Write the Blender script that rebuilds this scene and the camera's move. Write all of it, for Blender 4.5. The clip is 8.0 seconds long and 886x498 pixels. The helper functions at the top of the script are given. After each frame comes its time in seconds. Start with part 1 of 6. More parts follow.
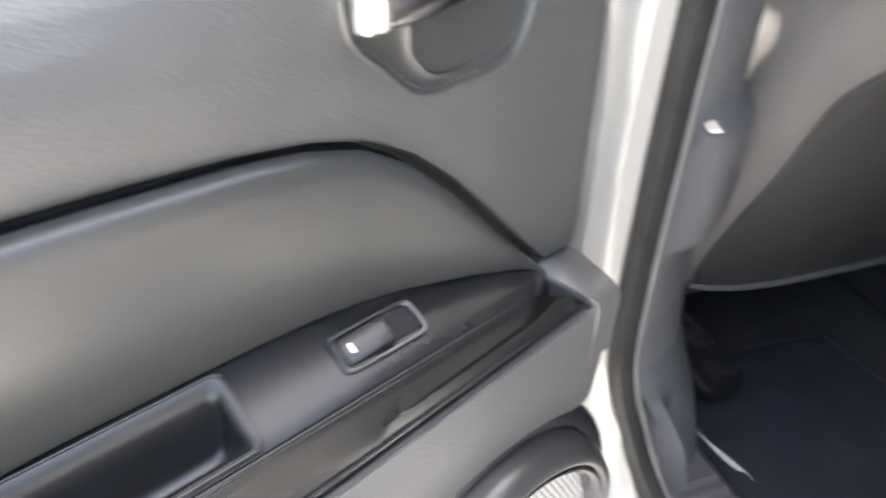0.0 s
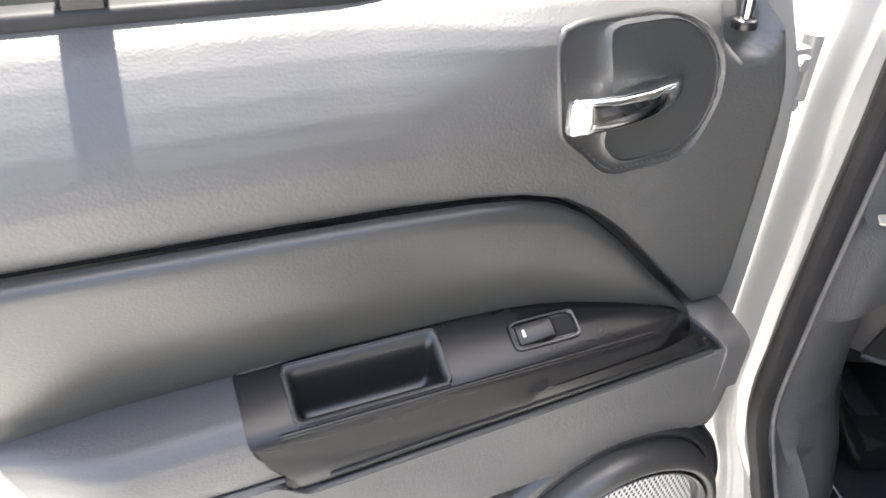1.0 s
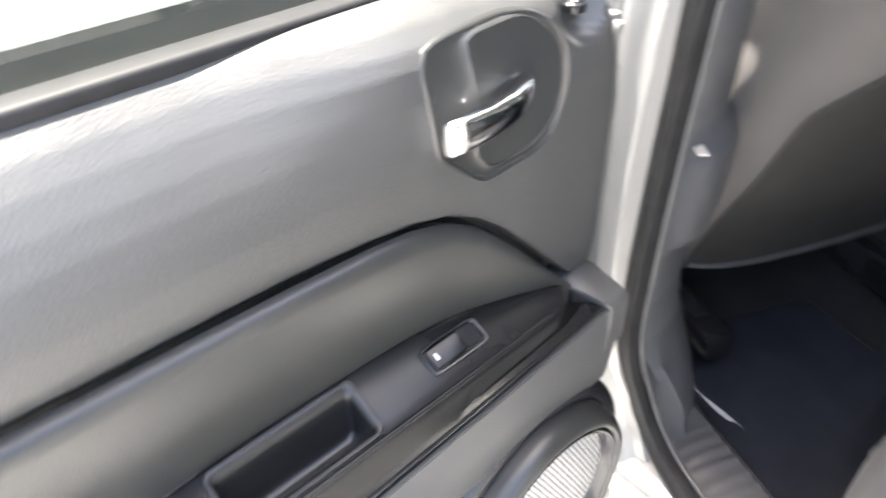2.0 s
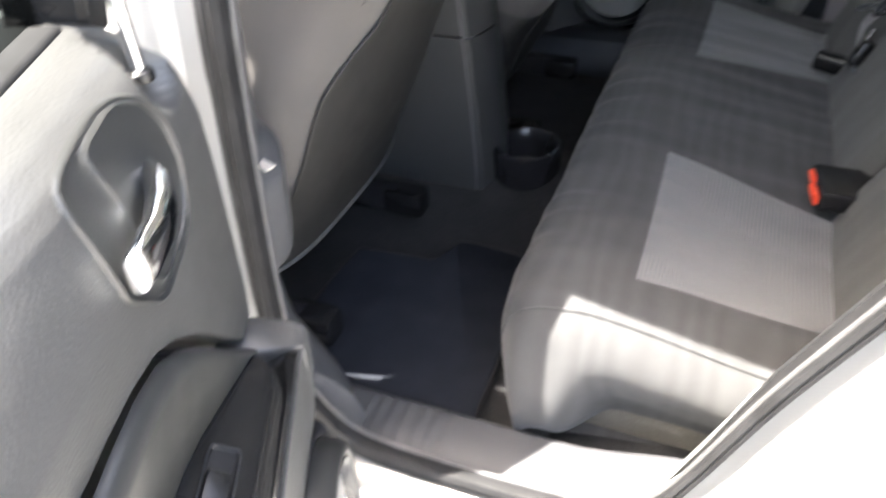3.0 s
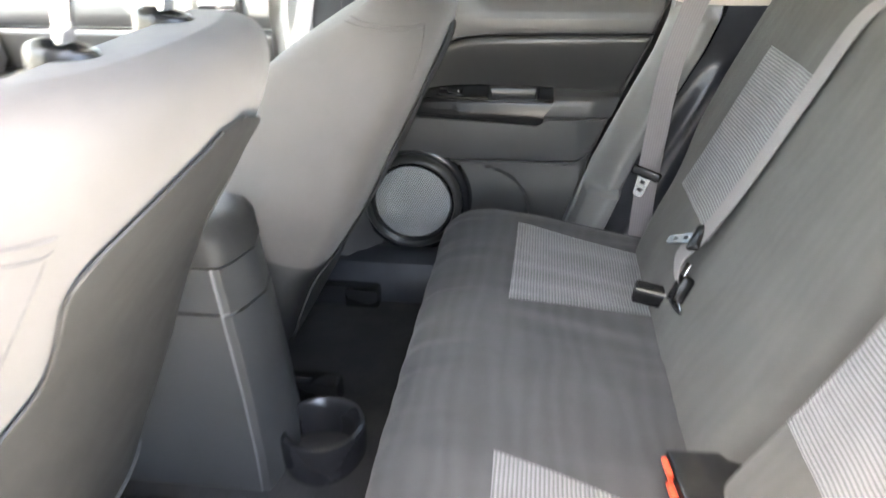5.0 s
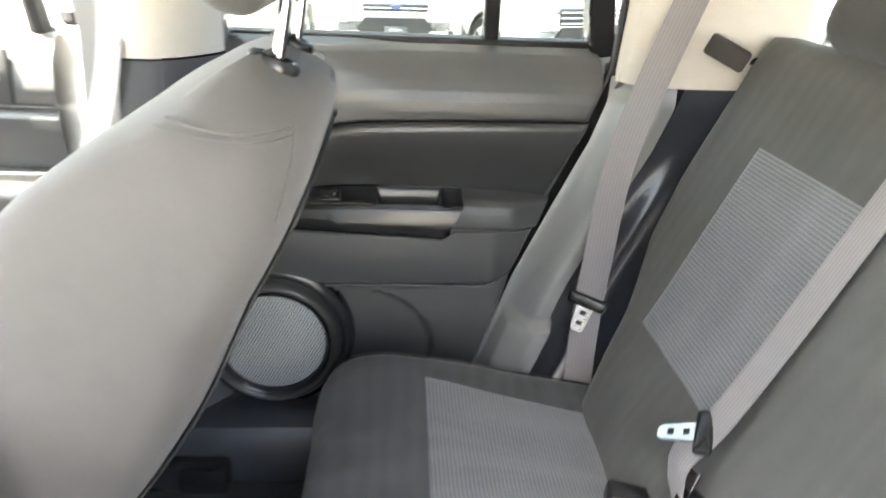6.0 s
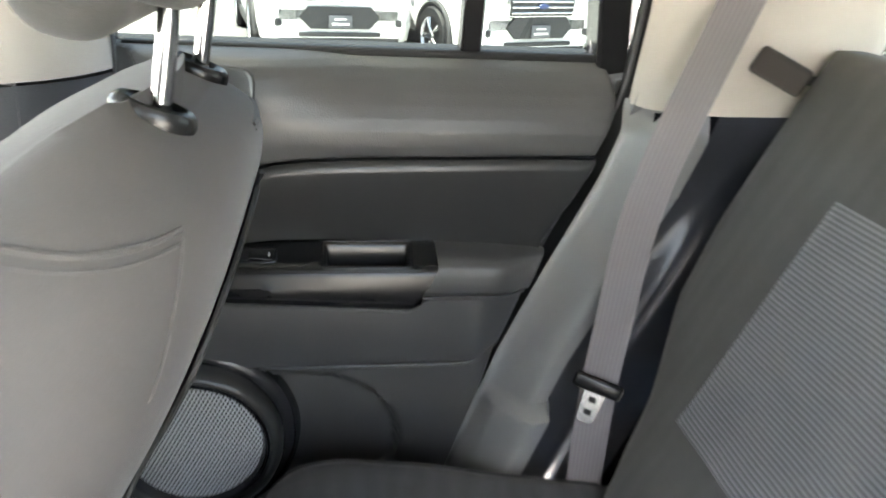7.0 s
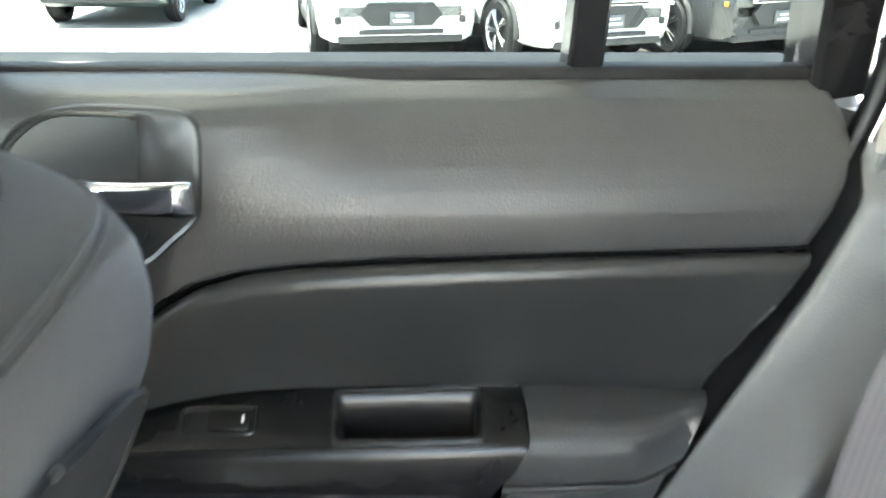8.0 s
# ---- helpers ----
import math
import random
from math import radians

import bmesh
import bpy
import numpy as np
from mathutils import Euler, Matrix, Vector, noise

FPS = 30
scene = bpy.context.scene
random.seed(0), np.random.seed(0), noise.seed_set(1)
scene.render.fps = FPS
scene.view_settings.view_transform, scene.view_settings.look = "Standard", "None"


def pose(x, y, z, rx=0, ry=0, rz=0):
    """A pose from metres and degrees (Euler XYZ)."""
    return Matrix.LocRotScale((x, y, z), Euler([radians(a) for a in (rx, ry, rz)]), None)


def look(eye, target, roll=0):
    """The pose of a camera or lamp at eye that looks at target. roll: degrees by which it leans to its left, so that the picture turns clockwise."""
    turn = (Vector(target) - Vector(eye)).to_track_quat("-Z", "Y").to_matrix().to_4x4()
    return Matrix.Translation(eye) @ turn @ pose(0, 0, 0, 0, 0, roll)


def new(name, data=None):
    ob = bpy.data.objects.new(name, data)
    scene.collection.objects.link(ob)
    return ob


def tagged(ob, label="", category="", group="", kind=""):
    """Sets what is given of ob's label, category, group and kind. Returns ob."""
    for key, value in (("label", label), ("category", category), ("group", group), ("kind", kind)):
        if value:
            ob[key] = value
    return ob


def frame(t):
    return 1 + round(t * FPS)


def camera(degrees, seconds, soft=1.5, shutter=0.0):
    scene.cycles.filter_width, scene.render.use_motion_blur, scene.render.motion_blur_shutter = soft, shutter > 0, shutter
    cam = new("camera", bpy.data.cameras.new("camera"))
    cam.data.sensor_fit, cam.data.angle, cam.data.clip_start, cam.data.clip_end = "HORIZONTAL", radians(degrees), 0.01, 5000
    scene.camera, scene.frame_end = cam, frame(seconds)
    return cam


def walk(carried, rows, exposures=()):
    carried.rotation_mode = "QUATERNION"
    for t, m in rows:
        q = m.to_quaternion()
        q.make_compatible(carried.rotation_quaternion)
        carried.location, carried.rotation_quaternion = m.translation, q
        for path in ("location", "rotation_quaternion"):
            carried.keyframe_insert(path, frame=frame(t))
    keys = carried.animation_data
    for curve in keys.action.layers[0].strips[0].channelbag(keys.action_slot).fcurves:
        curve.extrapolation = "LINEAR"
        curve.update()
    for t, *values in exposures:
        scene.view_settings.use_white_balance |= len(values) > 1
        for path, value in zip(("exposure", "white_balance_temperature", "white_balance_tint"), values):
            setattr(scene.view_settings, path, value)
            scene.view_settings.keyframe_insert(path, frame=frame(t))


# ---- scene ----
cam = camera(61.57, 8.0, 1.6, 0.5)
ROWS = [
    (0, pose(0.5846, -1.1698, 1.1421, 57.05, -0.61, 71.01)),
    (0.5, pose(0.6670, -1.1703, 1.2131, 55.83, -0.39, 87.48)),
    (1, pose(0.7168, -1.1782, 1.2549, 55.58, -1.76, 91.25)),
    (1.2, pose(0.7249, -1.1847, 1.2628, 54.67, -1.82, 91.25)),
    (2.3, pose(0.6075, -1.2607, 1.2801, 52.13, 3.13, 53.52)),
    (2.5, pose(0.5712, -1.2770, 1.2787, 51.09, 3.99, 40.61)),
    (3, pose(0.5310, -1.3046, 1.2880, 52.06, 2.58, 21.28)),
    (3.5, pose(0.5257, -1.2936, 1.3071, 60.11, 1.58, 13.59)),
    (4, pose(0.5163, -1.2774, 1.3025, 62.50, -0.43, 10.38)),
    (4.2, pose(0.5144, -1.2643, 1.3023, 63.32, -0.47, 9.51)),
    (5.3, pose(0.4791, -0.7825, 1.3082, 64.08, 0.92, 6.06)),
    (5.5, pose(0.4531, -0.6849, 1.2796, 65.34, -0.15, 3.89)),
    (6, pose(0.4098, -0.4629, 1.2841, 67.22, -2.41, -3.54)),
    (6.5, pose(0.4213, -0.3535, 1.3070, 67.43, -3.64, -6.29)),
    (7, pose(0.4039, -0.1586, 1.2754, 66.50, -3.01, -7.54)),
    (7.5, pose(0.4235, 0.0837, 1.2433, 66.31, -2.20, -3.29)),
    (8, pose(0.4410, 0.2578, 1.2282, 65.93, -0.58, -3.06)),
]
EXPOSURES = [(0.0, 3.89, 6950, 9), (0.5, 3.8, 7000, 10), (1.0, 3.45, 7000, 10), (1.2, 3.4, 7000, 10), (2.3, 3.68, 6950, 9), (3.0, 3.82, 6950, 9), (3.5, 4.13, 6950, 8), (4.2, 4.41, 6950, 8), (5.3, 5.66, 7450, 8), (6.0, 5.61, 7500, 7), (6.5, 5.41, 7350, 6), (7.0, 5.22, 7250, 7), (7.5, 5.19, 7050, 4), (8.0, 5.72, 6900, 3)]
walk(cam, ROWS, EXPOSURES)

# ---- world and sun ----
SUN_AZ, SUN_EL = 196.0, 71.0   # direction towards the sun, degrees from +x, and its height
world = bpy.data.worlds.new("sky")
scene.world = world
world.use_nodes = True
wn = world.node_tree.nodes
sky = wn.new("ShaderNodeTexSky")
sky.sky_type = "NISHITA"
sky.sun_disc = False
sky.air_density, sky.dust_density = 1.0, 6.0
sky.sun_elevation = radians(SUN_EL)
sky.sun_rotation = radians(90 - SUN_AZ)
wn["Background"].inputs["Strength"].default_value = 0.14
world.node_tree.links.new(sky.outputs[0], wn["Background"].inputs["Color"])
sun = new("sun", bpy.data.lights.new("sun", "SUN"))
sun.data.energy, sun.data.angle, sun.data.color = 4.0, radians(0.5), (1.0, 0.975, 0.94)
to_sun = Vector((math.cos(radians(SUN_AZ)) * math.cos(radians(SUN_EL)), math.sin(radians(SUN_AZ)) * math.cos(radians(SUN_EL)), math.sin(radians(SUN_EL))))
sun.matrix_world = look(to_sun * 30, (0, 0, 0))


# ---- materials ----
def material(name, rough=0.5, metal=0.0, spec=0.5):
    m = bpy.data.materials.new(name)
    m.use_nodes = True
    b = m.node_tree.nodes["Principled BSDF"]
    b.inputs["Roughness"].default_value = rough
    b.inputs["Metallic"].default_value = metal
    b.inputs["Specular IOR Level"].default_value = spec
    return m, m.node_tree.nodes, m.node_tree.links, b


def coords(nodes, links, scale=(1, 1, 1)):
    tc = nodes.new("ShaderNodeTexCoord")
    mp = nodes.new("ShaderNodeMapping")
    mp.inputs["Scale"].default_value = scale
    links.new(tc.outputs["Object"], mp.inputs["Vector"])
    return mp.outputs["Vector"]


def noise_tex(nodes, links, vec, scale, detail=3.0, rough=0.55):
    n = nodes.new("ShaderNodeTexNoise")
    n.inputs["Scale"].default_value, n.inputs["Detail"].default_value, n.inputs["Roughness"].default_value = scale, detail, rough
    links.new(vec, n.inputs["Vector"])
    return n.outputs["Fac"]


def ramp(nodes, links, fac, stops):
    r = nodes.new("ShaderNodeValToRGB")
    el = r.color_ramp.elements
    while len(el) < len(stops):
        el.new(0.5)
    for e, (p, c) in zip(el, stops):
        e.position, e.color = p, (*c, 1) if len(c) == 3 else c
    links.new(fac, r.inputs["Fac"])
    return r.outputs["Color"]


def bump(nodes, links, b, height, strength, dist):
    n = nodes.new("ShaderNodeBump")
    n.inputs["Strength"].default_value, n.inputs["Distance"].default_value = strength, dist
    links.new(height, n.inputs["Height"])
    links.new(n.outputs["Normal"], b.inputs["Normal"])
    return n


def maths(nodes, links, op, a, b=None):
    n = nodes.new("ShaderNodeMath")
    n.operation = op
    for i, v in enumerate((a, b)):
        if v is None:
            continue
        if isinstance(v, (int, float)):
            n.inputs[i].default_value = v
        else:
            links.new(v, n.inputs[i])
    return n.outputs[0]


def shade(c, k):
    return tuple(min(1, x * k) for x in c)


def grained_plastic(name, col, rough=0.5, grain=420.0, depth=0.0006, spread=0.12, spec=0.5):
    """Moulded dashboard plastic with a leather-like grain, faint scuffs and dust."""
    m, n, l, b = material(name, rough, 0.0, spec)
    v = coords(n, l)
    vor = n.new("ShaderNodeTexVoronoi")
    vor.inputs["Scale"].default_value = grain
    l.new(v, vor.inputs["Vector"])
    fine = noise_tex(n, l, v, grain * 2.2, 2)
    h = maths(n, l, "ADD", vor.outputs["Distance"], maths(n, l, "MULTIPLY", fine, 0.5))
    bump(n, l, b, h, 0.55, depth)
    big = noise_tex(n, l, v, 7.0, 5, 0.65)
    l.new(ramp(n, l, big, [(0.3, shade(col, 1 - spread)), (0.62, col), (0.8, shade(col, 1 + spread * 1.6))]), b.inputs["Base Color"])
    r = n.new("ShaderNodeMapRange")
    r.inputs["To Min"].default_value, r.inputs["To Max"].default_value = rough - 0.6 * spread, rough + 0.8 * spread
    l.new(noise_tex(n, l, v, 24.0, 4), r.inputs["Value"])
    l.new(r.outputs[0], b.inputs["Roughness"])
    return m


def woven_fabric(name, col, weave=900.0, slub=0.18, stripe=0.0, bands="Y"):
    """Automotive cloth: fine weave, slight sheen, soft tonal blotches; stripe darkens fine lines across it."""
    m, n, l, b = material(name, 0.92, 0.0, 0.2)
    b.inputs["Sheen Weight"].default_value = 0.12
    b.inputs["Sheen Roughness"].default_value = 0.5
    v = coords(n, l)
    w = noise_tex(n, l, v, weave, 2)
    big = noise_tex(n, l, v, 9.0, 4, 0.6)
    f = maths(n, l, "ADD", maths(n, l, "MULTIPLY", w, 0.45), maths(n, l, "MULTIPLY", big, 0.55))
    if stripe:
        wave = n.new("ShaderNodeTexWave")
        wave.bands_direction = bands
        wave.inputs["Scale"].default_value, wave.inputs["Distortion"].default_value, wave.inputs["Detail"].default_value = 10.0, 11.0, 3.0
        wave.inputs["Detail Scale"].default_value = 0.8
        l.new(coords(n, l, (1, 0.3, 0.3) if bands == "X" else (0.3, 1, 0.3)), wave.inputs["Vector"])
        f = maths(n, l, "ADD", f, maths(n, l, "MULTIPLY", maths(n, l, "SUBTRACT", wave.outputs["Fac"], 0.5), stripe))
    l.new(ramp(n, l, f, [(0.25, shade(col, 1 - 1.5 * slub)), (0.5, col), (0.75, shade(col, 1 + 1.8 * slub))]), b.inputs["Base Color"])
    bump(n, l, b, maths(n, l, "ADD", w, maths(n, l, "MULTIPLY", big, 6.0)), 0.5, 0.0007)
    return m


def ribbed_fabric(name, dark, light, pitch=0.0056):
    """Insert cloth with fine raised ribs running across the car, counted along the mesh's own u."""
    m, n, l, b = material(name, 0.9, 0.0, 0.2)
    b.inputs["Sheen Weight"].default_value = 0.3
    uv = n.new("ShaderNodeUVMap")
    sep = n.new("ShaderNodeSeparateXYZ")
    l.new(uv.outputs["UV"], sep.inputs[0])
    s = maths(n, l, "SINE", maths(n, l, "MULTIPLY", sep.outputs["X"], 2 * math.pi / pitch))
    cross = maths(n, l, "SINE", maths(n, l, "MULTIPLY", sep.outputs["Y"], 2 * math.pi / 0.0025))
    f = maths(n, l, "ADD", maths(n, l, "MULTIPLY", s, 0.5), 0.5)
    f2 = maths(n, l, "ADD", f, maths(n, l, "MULTIPLY", cross, 0.1))
    v = coords(n, l)
    f3 = maths(n, l, "ADD", f2, maths(n, l, "MULTIPLY", maths(n, l, "SUBTRACT", noise_tex(n, l, v, 12, 3), 0.5), 0.5))
    l.new(ramp(n, l, f3, [(0.3, dark), (0.7, light)]), b.inputs["Base Color"])
    bump(n, l, b, f2, 0.7, 0.0012)
    return m


def carpet_mat(name, col, scale=350.0):
    m, n, l, b = material(name, 0.98, 0.0, 0.1)
    v = coords(n, l)
    a = noise_tex(n, l, v, scale, 3, 0.7)
    c = noise_tex(n, l, v, 14.0, 4)
    l.new(ramp(n, l, maths(n, l, "ADD", maths(n, l, "MULTIPLY", a, 0.6), maths(n, l, "MULTIPLY", c, 0.4)), [(0.3, shade(col, 0.55)), (0.55, col), (0.8, shade(col, 1.7))]), b.inputs["Base Color"])
    bump(n, l, b, a, 0.9, 0.003)
    return m


def car_paint(name, col, metal=0.0, rough=0.35):
    m, n, l, b = material(name, rough, metal, 0.5)
    b.inputs["Coat Weight"].default_value = 0.8
    b.inputs["Coat Roughness"].default_value = 0.06
    v = coords(n, l)
    f = noise_tex(n, l, v, 5.0, 5, 0.6)
    l.new(ramp(n, l, f, [(0.3, shade(col, 0.93)), (0.7, col)]), b.inputs["Base Color"])
    return m


def plain(name, col, rough=0.5, metal=0.0, spec=0.5, spread=0.1, scale=30.0):
    m, n, l, b = material(name, rough, metal, spec)
    v = coords(n, l)
    f = noise_tex(n, l, v, scale, 4, 0.6)
    l.new(ramp(n, l, f, [(0.3, shade(col, 1 - spread)), (0.7, shade(col, 1 + spread))]), b.inputs["Base Color"])
    return m


def glass_mat(name, tint=(0.9, 0.95, 0.93)):
    m, n, l, b = material(name, 0.0, 0.0, 0.5)
    clear, gloss, mix = n.new("ShaderNodeBsdfTransparent"), n.new("ShaderNodeBsdfGlossy"), n.new("ShaderNodeMixShader")
    clear.inputs["Color"].default_value = (*tint, 1)
    gloss.inputs["Roughness"].default_value = 0.0
    mix.inputs["Fac"].default_value = 0.06
    l.new(clear.outputs[0], mix.inputs[1])
    l.new(gloss.outputs[0], mix.inputs[2])
    l.new(mix.outputs[0], n["Material Output"].inputs["Surface"])
    n.remove(b)
    return m


def webbing(name, col):
    """Seat-belt webbing: ribs along the strap, from the mesh's own v."""
    m, n, l, b = material(name, 0.75, 0.0, 0.3)
    b.inputs["Sheen Weight"].default_value = 0.2
    uv = n.new("ShaderNodeUVMap")
    sep = n.new("ShaderNodeSeparateXYZ")
    l.new(uv.outputs["UV"], sep.inputs[0])
    rib = maths(n, l, "SINE", maths(n, l, "MULTIPLY", sep.outputs["Y"], 2 * math.pi / 0.0052))
    zig = maths(n, l, "SINE", maths(n, l, "MULTIPLY", maths(n, l, "ADD", sep.outputs["X"], sep.outputs["Y"]), 2 * math.pi / 0.003))
    h = maths(n, l, "ADD", rib, maths(n, l, "MULTIPLY", zig, 0.3))
    l.new(ramp(n, l, maths(n, l, "ADD", maths(n, l, "MULTIPLY", h, 0.3), 0.5), [(0.2, shade(col, 0.9)), (0.8, shade(col, 1.07))]), b.inputs["Base Color"])
    bump(n, l, b, h, 0.25, 0.0004)
    return m


def speaker_mesh(name):
    """Perforated steel grille: round holes on a staggered raster, in the mesh's own uv."""
    m, n, l, b = material(name, 0.45, 0.0, 0.5)
    uv = n.new("ShaderNodeUVMap")
    sep = n.new("ShaderNodeSeparateXYZ")
    l.new(uv.outputs["UV"], sep.inputs[0])
    p = 0.0056
    a = maths(n, l, "COSINE", maths(n, l, "MULTIPLY", sep.outputs["X"], 2 * math.pi / p))
    d = maths(n, l, "COSINE", maths(n, l, "MULTIPLY", sep.outputs["Y"], 2 * math.pi / (p * 1.73)))
    f = maths(n, l, "MULTIPLY", a, d)
    f = maths(n, l, "ADD", maths(n, l, "MULTIPLY", f, 0.5), 0.5)
    l.new(ramp(n, l, f, [(0.50, (0.42, 0.42, 0.41)), (0.66, (0.006, 0.006, 0.006))]), b.inputs["Base Color"])
    bump(n, l, b, maths(n, l, "SUBTRACT", 1.0, f), 0.8, 0.001)
    return m


DOOR_PLASTIC = grained_plastic("door panel plastic", (0.052, 0.052, 0.0515), 0.38, 460, 0.00026, 0.14, 0.6)
DOOR_SOFT = grained_plastic("door pad plastic", (0.032, 0.0325, 0.032), 0.30, 620, 0.00015, 0.10, 0.5)
ARM_SOFT = grained_plastic("armrest plastic", (0.060, 0.0605, 0.061), 0.40, 560, 0.0003, 0.10, 0.45)
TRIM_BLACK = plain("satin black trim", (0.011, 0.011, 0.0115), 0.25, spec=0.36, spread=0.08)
CUP_BLACK = plain("smooth black plastic", (0.014, 0.014, 0.0145), 0.30, spec=0.5)
BLACK_GLOSS = plain("black shiny plastic", (0.018, 0.018, 0.02), 0.22)
RUBBER = plain("black rubber", (0.016, 0.016, 0.017), 0.6, spec=0.22, spread=0.3)
PILLAR_GREY = grained_plastic("grey pillar plastic", (0.15, 0.15, 0.155), 0.5, 500, 0.0004)
SILL_DARK = grained_plastic("dark sill plastic", (0.058, 0.059, 0.063), 0.5, 500, 0.0004, 0.12, 0.25)
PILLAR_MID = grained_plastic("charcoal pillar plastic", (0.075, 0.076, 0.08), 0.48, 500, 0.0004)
SILL_GLOSS = plain("glossy dark sill plastic", (0.026, 0.028, 0.034), 0.3, spread=0.15)
LIP_GREY = plain("grey rubber lip", (0.07, 0.07, 0.072), 0.55, spread=0.2)
CORNER_GREY = grained_plastic("corner trim plastic", (0.19, 0.191, 0.187), 0.32, 500, 0.0002, 0.04, 0.6)
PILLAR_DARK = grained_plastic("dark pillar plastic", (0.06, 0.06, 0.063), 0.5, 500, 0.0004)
HEADLINER = woven_fabric("pale headliner cloth", (0.34, 0.33, 0.31), 700, 0.05)
BEIGE = grained_plastic("light pillar plastic", (0.55, 0.50, 0.44), 0.6, 500, 0.0003, 0.05)
WHITE_PAINT = car_paint("white body paint", (0.205, 0.205, 0.202))
CHROME = plain("chrome", (0.75, 0.76, 0.78), 0.08, 1.0, spread=0.02)
STEEL = plain("bright steel", (0.6, 0.6, 0.61), 0.22, 1.0, spread=0.05)
SEAT_DARK = woven_fabric("dark cushion cloth", (0.052, 0.0525, 0.054), 900, 0.15, 0.17, "X")
BACK_DARK = woven_fabric("dark back cloth", (0.075, 0.074, 0.069), 900, 0.15, 0.08, "Y")
SEAT_EDGE = woven_fabric("charcoal seat cloth", (0.052, 0.052, 0.050), 900, 0.14)
SEAT_GREY = woven_fabric("taupe seat cloth", (0.089, 0.083, 0.080), 1100, 0.08)
SEAT_VINYL = grained_plastic("dark seat vinyl", (0.022, 0.0215, 0.021), 0.6, 600, 0.0004)
INSERT = ribbed_fabric("ribbed insert cloth", (0.095, 0.096, 0.098), (0.165, 0.167, 0.172))
LOOP_BROWN = webbing("dark belt loop webbing", (0.045, 0.038, 0.034))
BELT = webbing("grey belt webbing", (0.20, 0.184, 0.186))
CARPET = carpet_mat("dark carpet", (0.034, 0.034, 0.035))
CARPET_PALE = carpet_mat("pale grey carpet", (0.16, 0.15, 0.13), 420)
MAT_CARPET = carpet_mat("floor mat carpet", (0.025, 0.028, 0.036), 500)
CONSOLE = grained_plastic("console plastic", (0.044, 0.0445, 0.045), 0.42, 520, 0.0003)
GLASS = glass_mat("window glass")
PRIVACY = glass_mat("tinted privacy glass", (0.108, 0.126, 0.124))
GRILLE = speaker_mesh("speaker mesh")
RED = plain("red button plastic", (0.75, 0.07, 0.03), 0.4)
WHITE_MARK = plain("white print", (0.8, 0.8, 0.8), 0.5)


# ---- mesh helpers ----
def bm_from(verts, faces):
    bm = bmesh.new()
    vs = [bm.verts.new(v) for v in verts]
    for f in faces:
        try:
            bm.faces.new([vs[i] for i in f])
        except ValueError:
            pass
    return bm


def part(name, bm, mat, parent=None, label="", sharp=35.0, uvs=None):
    bmesh.ops.recalc_face_normals(bm, faces=bm.faces)
    me = bpy.data.meshes.new(name)
    bm.to_mesh(me)
    bm.free()
    me.materials.append(mat)
    if uvs is not None:
        layer = me.uv_layers.new(name="uv")
        for loop in me.loops:
            layer.data[loop.index].uv = uvs[loop.vertex_index]
    me.polygons.foreach_set("use_smooth", [True] * len(me.polygons))
    me.set_sharp_from_angle(angle=radians(sharp))
    ob = new(name, me)
    if parent is not None:
        ob.parent = parent
    if label:
        ob["label"] = label
    return ob


def thing(name, label, category, group="", at=None):
    ob = new(name)
    ob.empty_display_size = 0.05
    if at is not None:
        ob.matrix_world = at
    return tagged(ob, label, category, group)


def sheet(fn, nu, nv):
    """Verts and quads of the surface fn(u, v), u and v from 0 to 1."""
    verts = [fn(i / nu, j / nv) for j in range(nv + 1) for i in range(nu + 1)]
    w = nu + 1
    faces = [(j * w + i, j * w + i + 1, (j + 1) * w + i + 1, (j + 1) * w + i) for j in range(nv) for i in range(nu)]
    return verts, faces


def surface(fn, nu, nv):
    return bm_from(*sheet(fn, nu, nv))


def loft(rings, caps=True, closed=True):
    n = len(rings[0])
    verts = [p for r in rings for p in r]
    faces = []
    for k in range(len(rings) - 1):
        for i in range(n if closed else n - 1):
            j = (i + 1) % n
            faces.append((k * n + i, k * n + j, (k + 1) * n + j, (k + 1) * n + i))
    if caps:
        faces.append(tuple(range(n)))
        faces.append(tuple((len(rings) - 1) * n + i for i in range(n)))
    return bm_from(verts, faces)


def tube(path, radius, n=10, flat=1.0):
    """A round bar along a path of points."""
    path = [Vector(p) for p in path]
    rings = []
    for i, p in enumerate(path):
        d = (path[min(i + 1, len(path) - 1)] - path[max(i - 1, 0)]).normalized()
        side = d.cross(Vector((0.13, 0.31, 0.94)))
        side.normalize()
        up = side.cross(d)
        r = radius[i] if isinstance(radius, (list, tuple)) else radius
        rings.append([p + side * (r * math.cos(2 * math.pi * k / n)) + up * (r * flat * math.sin(2 * math.pi * k / n)) for k in range(n)])
    return loft(rings)


def curve(points, n):
    """Catmull-Rom through the points, n steps a span."""
    pts = [Vector(p) for p in points]
    pts = [pts[0] * 2 - pts[1]] + pts + [pts[-1] * 2 - pts[-2]]
    out = []
    for k in range(1, len(pts) - 2):
        a, b, c, d = pts[k - 1:k + 3]
        for i in range(n):
            t = i / n
            out.append(0.5 * (2 * b + (c - a) * t + (2 * a - 5 * b + 4 * c - d) * t * t + (3 * b - a - 3 * c + d) * t ** 3))
    return out + [pts[-2]]


